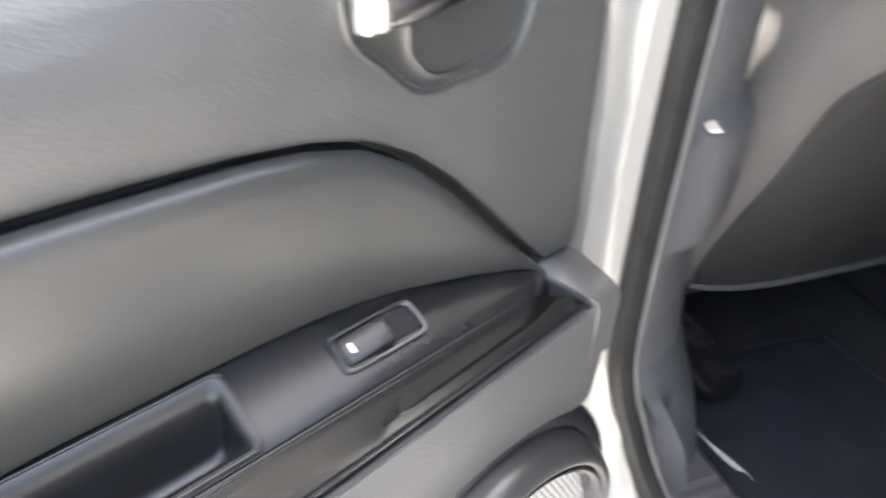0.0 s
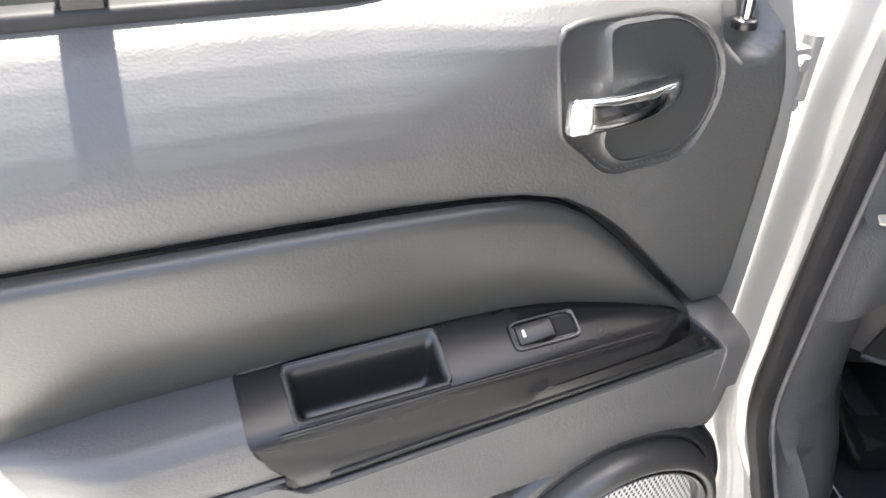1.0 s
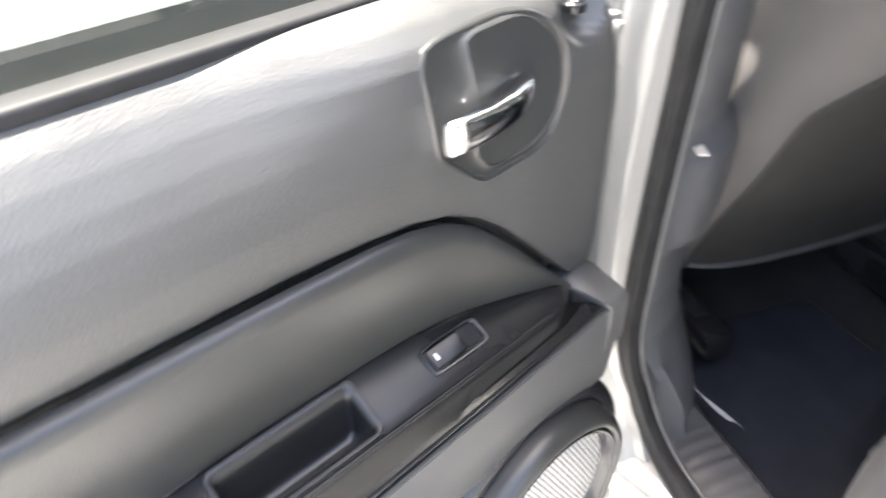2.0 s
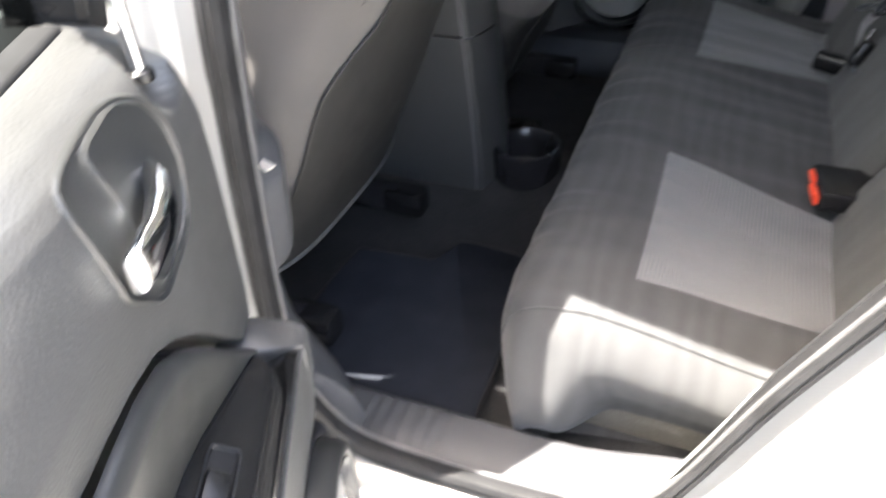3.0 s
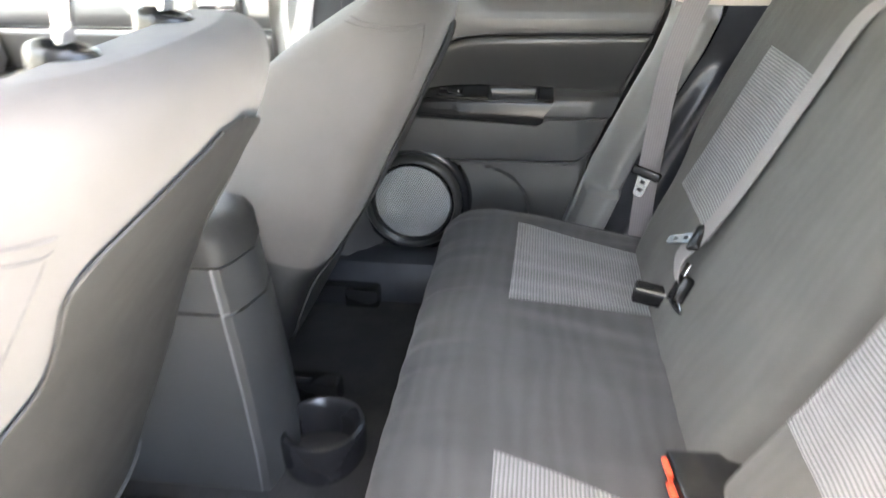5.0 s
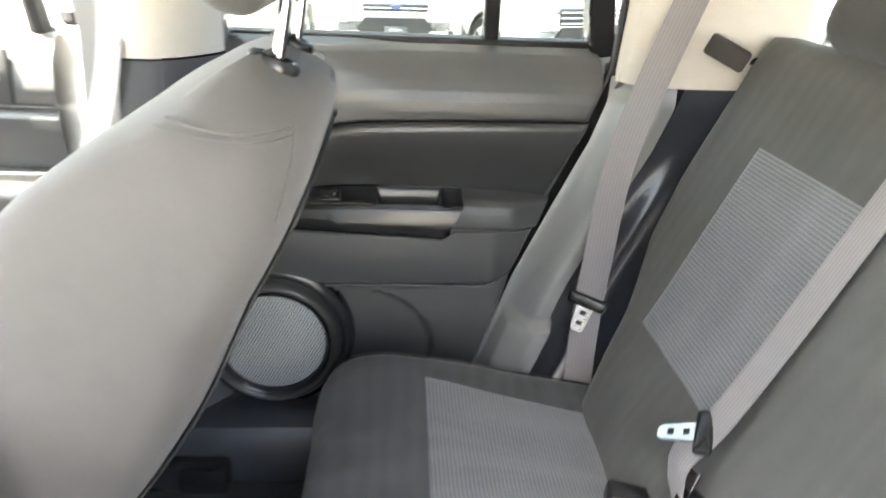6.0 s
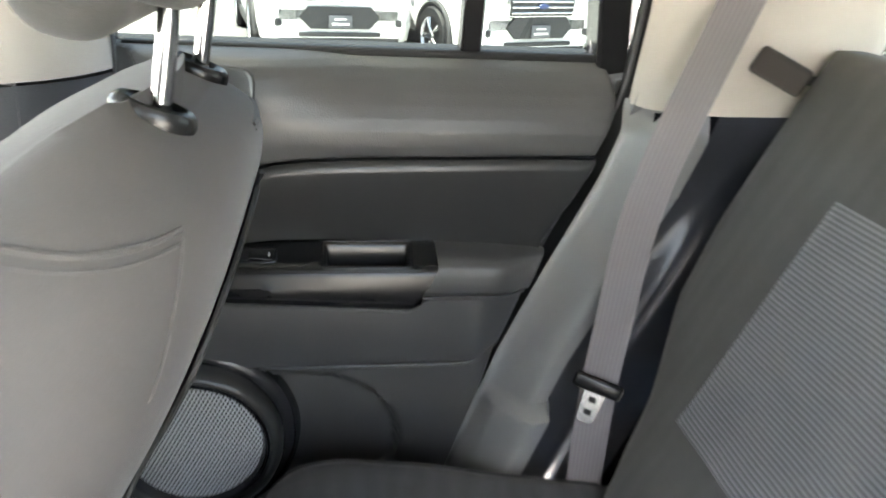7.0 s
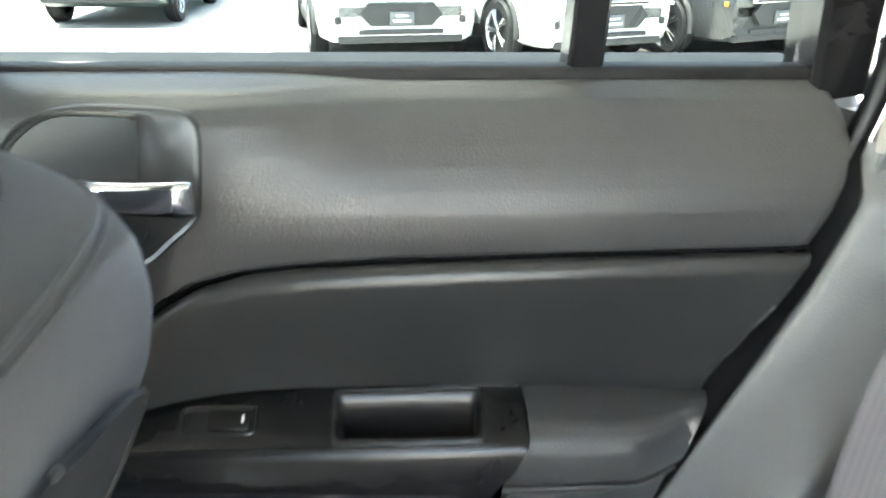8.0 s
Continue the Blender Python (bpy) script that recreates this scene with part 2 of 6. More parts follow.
def ring_curve(points, n):
    """The same, closed."""
    pts = [Vector(p) for p in points]
    m = len(pts)
    out = []
    for k in range(m):
        a, b, c, d = pts[k - 1], pts[k], pts[(k + 1) % m], pts[(k + 2) % m]
        for i in range(n):
            t = i / n
            out.append(0.5 * (2 * b + (c - a) * t + (2 * a - 5 * b + 4 * c - d) * t * t + (3 * b - a - 3 * c + d) * t ** 3))
    return out


def rounded_box(size, at=(0, 0, 0), bevel=0.01, seg=3, turn=None):
    bm = bmesh.new()
    bmesh.ops.create_cube(bm, size=1)
    bmesh.ops.scale(bm, vec=size, verts=bm.verts)
    bmesh.ops.bevel(bm, geom=bm.edges[:] , offset=bevel, segments=seg, profile=0.5, affect="EDGES")
    m = Matrix.Translation(at)
    if turn is not None:
        m = m @ turn.to_4x4()
    bmesh.ops.transform(bm, matrix=m, verts=bm.verts)
    return bm


def merge(*bms):
    out = bms[0]
    for b in bms[1:]:
        me = bpy.data.meshes.new("tmp")
        b.to_mesh(me)
        b.free()
        out.from_mesh(me)
        bpy.data.meshes.remove(me)
    return out


def prism(outline, y0, y1, bevel=0.0, seg=2):
    """An outline in (x, z) carried from y0 to y1."""
    n = len(outline)
    verts = [(x, y0, z) for x, z in outline] + [(x, y1, z) for x, z in outline]
    faces = [tuple(range(n)), tuple(range(2 * n - 1, n - 1, -1))] + [(i, (i + 1) % n, n + (i + 1) % n, n + i) for i in range(n)]
    bm = bm_from(verts, faces)
    if bevel:
        ed = [e for e in bm.edges if abs(e.verts[0].co.y - e.verts[1].co.y) < 1e-6]
        bmesh.ops.bevel(bm, geom=ed, offset=bevel, segments=seg, profile=0.5, affect="EDGES")
    return bm


def lathe(profile, n, centre, axis="Y", sgn=1):
    """A turned shape: profile of (radius, height) about a line through centre along axis."""
    rings = []
    for r, h in profile:
        ring = []
        for k in range(n):
            a = 2 * math.pi * k / n
            c, s = r * math.cos(a), r * math.sin(a)
            ring.append(Vector(centre) + (Vector((c, sgn * h, s)) if axis == "Y" else Vector((c, s, h))))
        rings.append(ring)
    return loft(rings, caps=False)


def strap(path, side, thick=0.0014, width=0.047):
    """A flat strap along a path; side: the across direction at each point or one for all. Returns bmesh and uvs."""
    path = [Vector(p) for p in path]
    verts, uvs, faces, run = [], [], [], 0.0
    for i, p in enumerate(path):
        d = (path[min(i + 1, len(path) - 1)] - path[max(i - 1, 0)]).normalized()
        s = Vector(side[i] if isinstance(side, list) else side)
        s = (s - d * s.dot(d)).normalized()
        nrm = d.cross(s)
        if i:
            run += (p - path[i - 1]).length
        for a, b in ((-0.5, 1), (-0.25, 1), (0, 1), (0.25, 1), (0.5, 1), (0.5, -1), (0, -1), (-0.5, -1)):
            verts.append(p + s * (a * width) + nrm * (b * thick / 2))
            uvs.append((run, a * width))
    k = 8
    for i in range(len(path) - 1):
        for j in range(k):
            faces.append((i * k + j, i * k + (j + 1) % k, (i + 1) * k + (j + 1) % k, (i + 1) * k + j))
    faces += [tuple(range(k)), tuple((len(path) - 1) * k + j for j in range(k))]
    return bm_from(verts, faces), uvs


def interp(table, x):
    if x <= table[0][0]:
        return table[0][1]
    for (a, p), (b, q) in zip(table, table[1:]):
        if x <= b:
            t = (x - a) / (b - a)
            return p + (q - p) * t
    return table[-1][1]


def smooth(t):
    t = max(0.0, min(1.0, t))
    return t * t * (3 - 2 * t)


# ---- ground ----
asphalt, an, al, ab = material("pale concrete", 0.9, 0.0, 0.3)
av = coords(an, al)
a1, a2 = noise_tex(an, al, av, 140.0, 4, 0.7), noise_tex(an, al, av, 0.7, 5, 0.6)
al.new(ramp(an, al, maths(an, al, "ADD", maths(an, al, "MULTIPLY", a1, 0.5), maths(an, al, "MULTIPLY", a2, 0.5)), [(0.3, (0.30, 0.30, 0.295)), (0.7, (0.46, 0.455, 0.44))]), ab.inputs["Base Color"])
bump(an, al, ab, a1, 0.6, 0.004)
GROUND_Z = -0.31
ground = part("ground", surface(lambda u, v: ((u - 0.5) * 900, (v - 0.5) * 900, GROUND_Z), 12, 12), asphalt)
tagged(ground, "pale grey sunlit concrete of the car lot", "ground", kind="structure")

bay_mat, bn, bl, bb = material("grey asphalt", 0.9, 0.0, 0.3)
bv = coords(bn, bl)
b1, b2 = noise_tex(bn, bl, bv, 110.0, 4, 0.7), noise_tex(bn, bl, bv, 0.9, 5, 0.6)
bl.new(ramp(bn, bl, maths(bn, bl, "ADD", maths(bn, bl, "MULTIPLY", b1, 0.5), maths(bn, bl, "MULTIPLY", b2, 0.5)), [(0.3, (0.10, 0.10, 0.10)), (0.7, (0.17, 0.17, 0.165))]), bb.inputs["Base Color"])
bump(bn, bl, bb, b1, 0.6, 0.004)
bay = part("pavement", surface(lambda u, v: (-1.0 - 0.228 * (12 * v) + u * (32 + 0.228 * 12 * v), 9.0 + 12 * v, GROUND_Z + 0.004), 12, 6), bay_mat)
tagged(bay, "grey asphalt of the parking bays", "pavement", kind="structure")

# ---- rear doors ----
HINGE_Y = 0.891
DOOR_ANGLE = 65.97
SEAM = [(0.145, 0.846), (0.19, 0.890), (0.215, 0.917), (0.239, 0.942), (0.269, 0.969), (0.296, 0.985), (0.329, 0.994), (0.364, 0.998), (0.426, 1.001), (0.5, 1.003), (0.76, 1.008)]
FRONT = [(0.40, 0.100), (0.74, 0.098), (0.845, 0.094), (0.957, 0.096), (1.02, 0.099), (1.06, 0.105), (1.09, 0.112), (1.115, 0.122), (1.13, 0.135)]
REAR = [(0.42, 0.53), (0.595, 0.584), (0.745, 0.632), (0.875, 0.684), (1.0, 0.740), (1.06, 0.764), (1.085, 0.768), (1.105, 0.764), (1.12, 0.755), (1.13, 0.745)]
TRIM_TOP = [(0.150, 0.846), (0.1726, 0.866), (0.19, 0.8725), (0.22, 0.880), (0.267, 0.8875), (0.319, 0.892), (0.367, 0.893), (0.456, 0.8915), (0.533, 0.8885), (0.62, 0.8845), (0.70, 0.874)]
PAD_Y = [(0.845, 0.745), (0.90, 0.743), (1.0, 0.7385), (1.02, 0.7362), (1.04, 0.7368), (1.055, 0.7405), (1.07, 0.7465), (1.085, 0.7545), (1.10, 0.7645), (1.112, 0.775), (1.122, 0.787), (1.13, 0.801)]
BOWL = [(0.268, 1.098), (0.262, 1.1055), (0.24, 1.107), (0.215, 1.1065), (0.199, 1.099), (0.1855, 1.085), (0.180, 1.0645), (0.184, 1.039), (0.1925, 1.0255), (0.207, 1.017), (0.225, 1.0145), (0.243, 1.0135), (0.2555, 1.017), (0.2655, 1.028), (0.267, 1.037), (0.2655, 1.063)]
BEZEL = [(0.3085, 1.094), (0.304, 1.107), (0.288, 1.1115), (0.255, 1.1135), (0.228, 1.1135), (0.205, 1.109), (0.187, 1.098), (0.176, 1.081), (0.173, 1.0625), (0.1775, 1.038), (0.189, 1.014), (0.206, 1.006), (0.23, 1.0045), (0.253, 1.0035), (0.268, 1.0085), (0.285, 1.0235), (0.302, 1.039), (0.306, 1.055)]


def trim_top(x):
    """Where the black trim meets the middle pad."""
    return min(interp(TRIM_TOP, x), interp(SEAM, x) - 0.004)


def polar(outline, c, a):
    """Where the ray from c at the angle a leaves a closed outline."""
    d = Vector((math.cos(a), math.sin(a)))
    best = 0.0
    for i in range(len(outline)):
        p, q = outline[i - 1], outline[i]
        e = q - p
        den = d.x * e.y - d.y * e.x
        if abs(den) < 1e-12:
            continue
        w = p - c
        t, k = (w.x * e.y - w.y * e.x) / den, (w.x * d.y - w.y * d.x) / den
        if t > best and -1e-6 <= k <= 1 + 1e-6:
            best = t
    return c + d * best


PAD_FRONT = [(0.845, 0.739), (1.0, 0.7345), (1.05, 0.7335), (1.08, 0.737), (1.10, 0.742), (1.11, 0.748), (1.12, 0.760), (1.127, 0.779), (1.13, 0.801)]


def pad_y(z, x=0.2):
    t = smooth((x - 0.30) / 0.14)
    return interp(PAD_FRONT, z) * (1 - t) + interp(PAD_Y, z) * t


def build_rear_door(s, root):
    """A rear door in its own frame about the hinge; s is 1 for the far side, -1 for the near one."""
    def L(x, y, z):
        return Vector((x, s * (y - HINGE_Y), z))

    def add(name, bm, mat, parent=root, label="", sharp=35.0, uvs=None):
        for v in bm.verts:
            v.co = L(*v.co)
        return part(name, bm, mat, parent, label, sharp, uvs)

    # steel shell: inner frame, outer skin
    fr = [(z, x - 0.045) for z, x in FRONT]
    rr = [(z, x + 0.028) for z, x in REAR]
    zs = [0.36, 0.40, 0.5, 0.6, 0.7, 0.8, 0.9, 1.0, 1.06, 1.10, 1.118]
    outline = [(interp(fr, z), z) for z in zs] + [(interp(rr, z), z) for z in reversed(zs)]
    shell = prism(outline, 0.798, 0.842, 0.012, 3)
    rims = []
    for tab, a, b in ((FRONT, -0.045, 0.008), (REAR, 0.007, 0.028)):
        rr_ = []
        for i in range(13):
            z = 0.40 + (1.10 - 0.40) * i / 12
            e = interp(tab, z)
            q = 0.762 + 0.02 * smooth((z - 1.02) / 0.08)
            x0, x1 = e + a, e + b
            rr_.append([(x0, 0.81, z), (x0, q + 0.012, z), (x0 + 0.004, q + 0.003, z), (x0 + 0.012, q, z), (x1 - 0.004, q, z), (x1, q + 0.004, z), (x1, 0.81, z)])
        rims.append(loft(rr_))
    shell = merge(shell, *rims)
    add("inner_frame", shell, WHITE_PAINT, label="white painted steel door frame", sharp=40)

    def skin(u, v):
        z = 0.33 + (1.12 - 0.33) * v
        x0, x1 = interp(fr, z) - 0.012, interp(rr, z) + 0.016
        return (x0 + (x1 - x0) * u, 0.862 + 0.022 * math.sin(math.pi * (0.15 + 0.75 * v)) - 0.012 * (1 if u in (0, 1) or v in (0, 1) else 0), z)
    outer = surface(skin, 16, 14)
    ext = bmesh.ops.extrude_face_region(outer, geom=outer.faces[:])
    for g in ext["geom"]:
        if isinstance(g, bmesh.types.BMVert):
            g.co.y -= 0.026
    add("outer_skin", outer, WHITE_PAINT, label="white painted outer door skin")

    # upper pad, from the window sill down to the seam
    bez = [Vector((p.x, p.y)) for p in ring_curve([(x, z, 0) for x, z in BEZEL], 6)]
    bowl = [Vector((p.x, p.y)) for p in ring_curve([(x, z, 0) for x, z in BOWL], 6)]
    centre = Vector((0.226, 1.055))
    NX, NZ = 150, 64

    def upper(u, v):
        xa = 0.095 + 0.665 * u
        z0 = interp(SEAM, xa)
        vv = (1 - (1 - v) ** 1.15) * smooth(v / 0.25) + v ** 1.9 * (1 - smooth(v / 0.25))
        z = z0 + (1.13 - z0) * vv
        x = interp(FRONT, z) + (interp(REAR, z) - interp(FRONT, z)) * u
        y = pad_y(z, x)
        edge = (z - z0)
        y += 0.012 * (1 - smooth(edge / 0.0045)) + 0.002 * (1 - smooth(edge / 0.04))
        for ex in (x - interp(FRONT, z), interp(REAR, z) - x):
            y += 0.032 * (1 - smooth(ex / 0.010))
        well = ((x - 0.150) / 0.024) ** 2 + ((z - 1.100) / 0.024) ** 2
        y += 0.017 * smooth((1.35 - well) / 0.7)
        return (x, y, z)
    up = surface(upper, NX, NZ)
    gone = []
    for f in up.faces:
        c = f.calc_center_median()
        q = Vector((c.x, c.z))
        lim = polar(bez, centre, math.atan2(q.y - centre.y, q.x - centre.x))
        if (q - centre).length < (lim - centre).length - 0.004:
            gone.append(f)
    bmesh.ops.delete(up, geom=gone, context="FACES")
    add("upper_pad", up, DOOR_PLASTIC, label="grained charcoal plastic upper door pad", sharp=60)

    # black tube added under the seam to imitate the shade in its gap
    gap_path = [(x, 0.7480, interp(SEAM, x) - 0.0008) for x in [0.146 + (0.742 - 0.146) * i / 90 for i in range(91)]]
    add("seam_gap", tube(gap_path, 0.0026, 6), RUBBER, label="black strip imitating the shadow gap along the seam")

    # handle bezel and bowl
    N = 72
    angles = [2 * math.pi * k / N for k in range(N)]
    out = [polar(bez, centre, a) for a in angles]
    inn = [polar(bowl, centre, a) for a in angles]

    def ring(pts, scale, dy, c=centre, flat=None):
        r = []
        for p in pts:
            q = c + (p - c) * scale
            y = pad_y(min(q.y, 1.116), q.x)
            if flat is not None:
                y = y * (1 - flat[1]) + flat[0] * flat[1]
            r.append((q.x, y + dy, q.y))
        return r
    plate = loft([ring(out, 1.025, 0.006), ring(out, 1.012, 0.0006), ring(out, 1.0, -0.0012), ring(out, 0.985, -0.0018), ring(out, 0.968, -0.0012), ring(out, 0.952, -0.0004), ring(out, 0.93, 0.0004),
                  [(a[0] * 0.5 + b[0] * 0.5, a[1] * 0.5 + b[1] * 0.5 + 0.0004, a[2] * 0.5 + b[2] * 0.5) for a, b in zip(ring(out, 0.92, 0.0004), ring(inn, 1.07, 0.0004))],
                  ring(inn, 1.06, 0.0004), ring(inn, 1.035, -0.0008), ring(inn, 1.015, -0.0012), ring(inn, 1.0, 0.0008)], caps=False)
    bezel = add("handle_bezel", plate, DOOR_SOFT, label="smooth grey handle surround", sharp=50)
    dish = loft([[(x + dx, y, z) for x, y, z in ring(inn, k, dy)] for k, dy, dx in ((1.0, 0.0, 0.0), (0.990, 0.003, 0.0005), (0.975, 0.016, 0.003), (0.955, 0.028, 0.006), (0.91, 0.034, 0.007), (0.6, 0.037, 0.005), (0.25, 0.038, 0.002))], caps=True)
    add("finger_bowl", dish, DOOR_SOFT, bezel, "smooth grey finger bowl behind the handle", sharp=60)

    # chrome lever
    stations = [(0.196, 0.757, 1.060, 0.005, 0.008), (0.206, 0.745, 1.062, 0.008, 0.009), (0.222, 0.733, 1.0615, 0.009, 0.0095), (0.245, 0.7245, 1.0605, 0.0085, 0.0105), (0.268, 0.7215, 1.059, 0.007, 0.0115), (0.290, 0.722, 1.058, 0.0055, 0.0125), (0.302, 0.7235, 1.0575, 0.0045, 0.0128), (0.3045, 0.7245, 1.0575, 0.003, 0.0115)]
    rings = []
    for x, y, z, ty, tz in stations:
        r = []
        for k in range(16):
            a = 2 * math.pi * k / 16
            c, d = math.cos(a), math.sin(a)
            r.append((x, y + ty * math.copysign(abs(c) ** 0.7, c), z + tz * math.copysign(abs(d) ** 0.6, d)))
        rings.append(r)
    add("lever", loft(rings), CHROME, label="polished chrome door lever", sharp=50)

    # hinges on the front edge
    for hz in (0.62, 1.025):
        hg = add("hinge", merge(rounded_box((0.026, 0.012, 0.06), (0.046, 0.792, hz), 0.003, 2), tube([(0.004, 0.815, hz - 0.03), (0.004, 0.815, hz + 0.03)], 0.010, 12)), WHITE_PAINT, label="white painted door hinge", sharp=40)
        for q in (-0.018, 0.018):
            add("bolt", lathe([(0.0005, 0.779), (0.006, 0.779), (0.0075, 0.781), (0.0075, 0.787)], 6, (0.044, 0.0, hz + q)), WHITE_PAINT, hg)

    # lock rod in its small recess
    knob = add("lock_rod", tube([(0.150, 0.752, 1.097), (0.151, 0.752, 1.13), (0.1515, 0.752, 1.150), (0.152, 0.752, 1.164), (0.152, 0.752, 1.168)], [0.0046, 0.0046, 0.0056, 0.0056, 0.003], 14), CHROME, label="thin chrome lock rod")
    add("collar", lathe([(0.004, 1.0985), (0.0065, 1.0998), (0.0085, 1.0988), (0.0092, 1.096), (0.0088, 1.093)], 20, (0.150, 0.752, 0), "Z"), TRIM_BLACK, knob)

    # middle pad
    def middle(u, v):
        x = 0.152 + (0.70 - 0.152) * u
        z1 = interp(SEAM, x) + 0.0015
        z0 = trim_top(x) - 0.001
        z = z1 + (z0 - z1) * v ** 1.6
        xx = min(x, interp(REAR, z) - 0.001)
        if u > 0.86:
            k = (u - 0.86) / 0.14
            xx = x * (1 - k) + (interp(REAR, z) - 0.002) * k
        d = (z1 - z)
        y = 0.7255 + 26.0 * max(0.0, 0.0130 - d) ** 2 + 0.006 * (1 - math.sqrt(max(0.0, 1 - (max(0.0, 0.0045 - d) / 0.0045) ** 2))) + 0.026 * max(0.0, min(1.0, (d - 0.010) / 0.11)) ** 1.3
        y += 0.020 * (1 - smooth((interp(REAR, z) - xx) / 0.008))
        return (xx, y, z)
    add("middle_pad", surface(middle, 90, 30), DOOR_SOFT, label="smooth charcoal middle door pad", sharp=60)

    # armrest: black trim with the pull cup, softer rear part
    CUP = (0.387, 0.499)

    def lip_y(x):
        return 0.702 + 0.030 * smooth((0.205 - x) / 0.055)

    def section(x, k):
        """k from 0 (inner edge of the top) to 9 (under the face)."""
        zt = trim_top(x)
        yl = lip_y(x)
        front = smooth((0.205 - x) / 0.055)
        zl = min(0.8675, zt - 0.004)
        rise = 0.021 * max(0.0, 0.503 - x) / 0.37
        pts = [(0.760, zt), (0.752, zt - 0.0015), (yl + 0.009, min(zl + 0.0045, zt - 0.003)), (yl + 0.003, zl + 0.001), (yl - 0.0008, zl - 0.0025), (yl - 0.0022, zl - 0.0085),
               (yl - 0.0045 + 0.0045 * front, zl - 0.022), (0.6966 + 0.0104 * front, min(0.834 + rise, zl - 0.010)), (0.6966 + 0.001 * front, min(0.820 + rise, zl - 0.012)), (0.700, 0.811 + rise - 0.004 * front), (0.712, 0.807 + rise - 0.004 * front)]
        return pts[k]
    xs_a = [0.150 + (CUP[0] - 0.150) * i / 26 for i in range(27)]
    xs_b = [CUP[0] + (CUP[1] - CUP[0]) * i / 10 for i in range(11)]
    xs_c = [CUP[1] + (0.533 - CUP[1]) * i / 5 for i in range(6)]

    def slant(x, k):
        """Leaning rear edge of the black trim."""
        if x < 0.205:
            return x - 0.0018 * k * smooth((0.205 - x) / 0.055)
        if x < 0.515:
            return x
        t = (x - 0.515) / 0.018
        return x + t * (0.0, 0.0, 0.001, 0.001, 0.0, -0.003, -0.010, -0.021, -0.030, -0.034, -0.036)[k]
    verts, faces = [], []
    for xs, k0 in ((xs_a, 0), (xs_b, 3), (xs_c, 0)):
        base, w = len(verts), 11 - k0
        for x in xs:
            for k in range(k0, 11):
                y, z = section(x, k)
                verts.append((slant(x, k), y, z))
        for i in range(len(xs) - 1):
            for k in range(w - 1):
                faces.append((base + i * w + k, base + i * w + k + 1, base + (i + 1) * w + k + 1, base + (i + 1) * w + k))
    # strip behind the cup
    base = len(verts)
    for x in xs_b:
        for k in (0, 1, 2):
            y, z = section(x, k) if k < 2 else (0.7455, section(x, 1)[1] - 0.0030)
            verts.append((x, y, z))
    for i in range(len(xs_b) - 1):
        for k in (0, 1):
            faces.append((base + 3 * i + k, base + 3 * i + k + 1, base + 3 * i + k + 4, base + 3 * i + k + 3))
    bm = bm_from(verts, faces)
    bmesh.ops.remove_doubles(bm, verts=bm.verts, dist=0.0002)
    armtrim = add("armrest_trim", bm, TRIM_BLACK, label="satin black armrest trim with a storage groove", sharp=40)
    add("trim_edge", tube([(x, lip_y(x) + 0.0012, min(0.8675, trim_top(x) - 0.004) - 0.0012) for x in [0.212 + (0.512 - 0.212) * i / 40 for i in range(41)]], 0.0022, 12), TRIM_BLACK, armtrim, sharp=80)
    add("trim_edge", tube([(x, 0.7505, trim_top(x) - 0.0006) for x in [0.165 + (0.530 - 0.165) * i / 40 for i in range(41)]], 0.0015, 8), TRIM_BLACK, armtrim, sharp=80)
    add("storage_groove", tube([(0.205, 0.6970, 0.8375), (0.35, 0.6964, 0.8305), (0.482, 0.6962, 0.8235)], [0.0012, 0.0016, 0.0012], 8), BLACK_GLOSS, armtrim)
    # pull cup
    def cup_ring(e, z, n=8):
        x0, x1, y0, y1 = CUP[0] + e, CUP[1] - e, 0.7085 + e, 0.7435 - e
        r = 0.0045
        out_ = []
        for cx, cy, a0 in ((x1 - r, y1 - r, 0), (x0 + r, y1 - r, 90), (x0 + r, y0 + r, 180), (x1 - r, y0 + r, 270)):
            for i in range(n):
                a = radians(a0 + 90 * i / (n - 1))
                px, py = cx + r * math.cos(a), cy + r * math.sin(a)
                zz = z
                if z > 0.862:
                    zz = 0.8685 + 0.52 * (py - 0.705) + (z - 0.88)
                out_.append((px, py, zz))
        return out_
    cup = loft([cup_ring(e, z) for e, z in ((-0.003, 0.877), (-0.0030, 0.8800), (-0.0016, 0.8808), (-0.0004, 0.8805), (0.0010, 0.8795), (0.0024, 0.8776), (0.0033, 0.875), (0.0038, 0.868), (0.0046, 0.860), (0.0060, 0.852), (0.0090, 0.847), (0.0130, 0.8458), (0.0165, 0.8456))], caps=False)
    add("pull_cup", cup, CUP_BLACK, armtrim, "open black door pull cup", sharp=45)
    lip = cup_ring(-0.0022, 0.8808)
    add("cup_rim", tube(lip + [lip[0]], 0.0009, 6), BLACK_GLOSS, armtrim, sharp=60)
    # window switch
    def top_z(y):
        return 0.8675 + 0.52 * (y - 0.705)
    rot = Euler((math.atan(0.52), 0, 0)).to_matrix()
    def sw_ring(a, b, h):
        r_ = []
        for k in range(24):
            t = 2 * math.pi * k / 24
            c_, s_ = math.cos(t), math.sin(t)
            px, py = a * math.copysign(abs(c_) ** 0.28, c_), b * math.copysign(abs(s_) ** 0.28, s_)
            q = rot @ Vector((px, py, h))
            r_.append((0.300 + q.x, 0.7255 + q.y, top_z(0.7255) + q.z))
        return r_
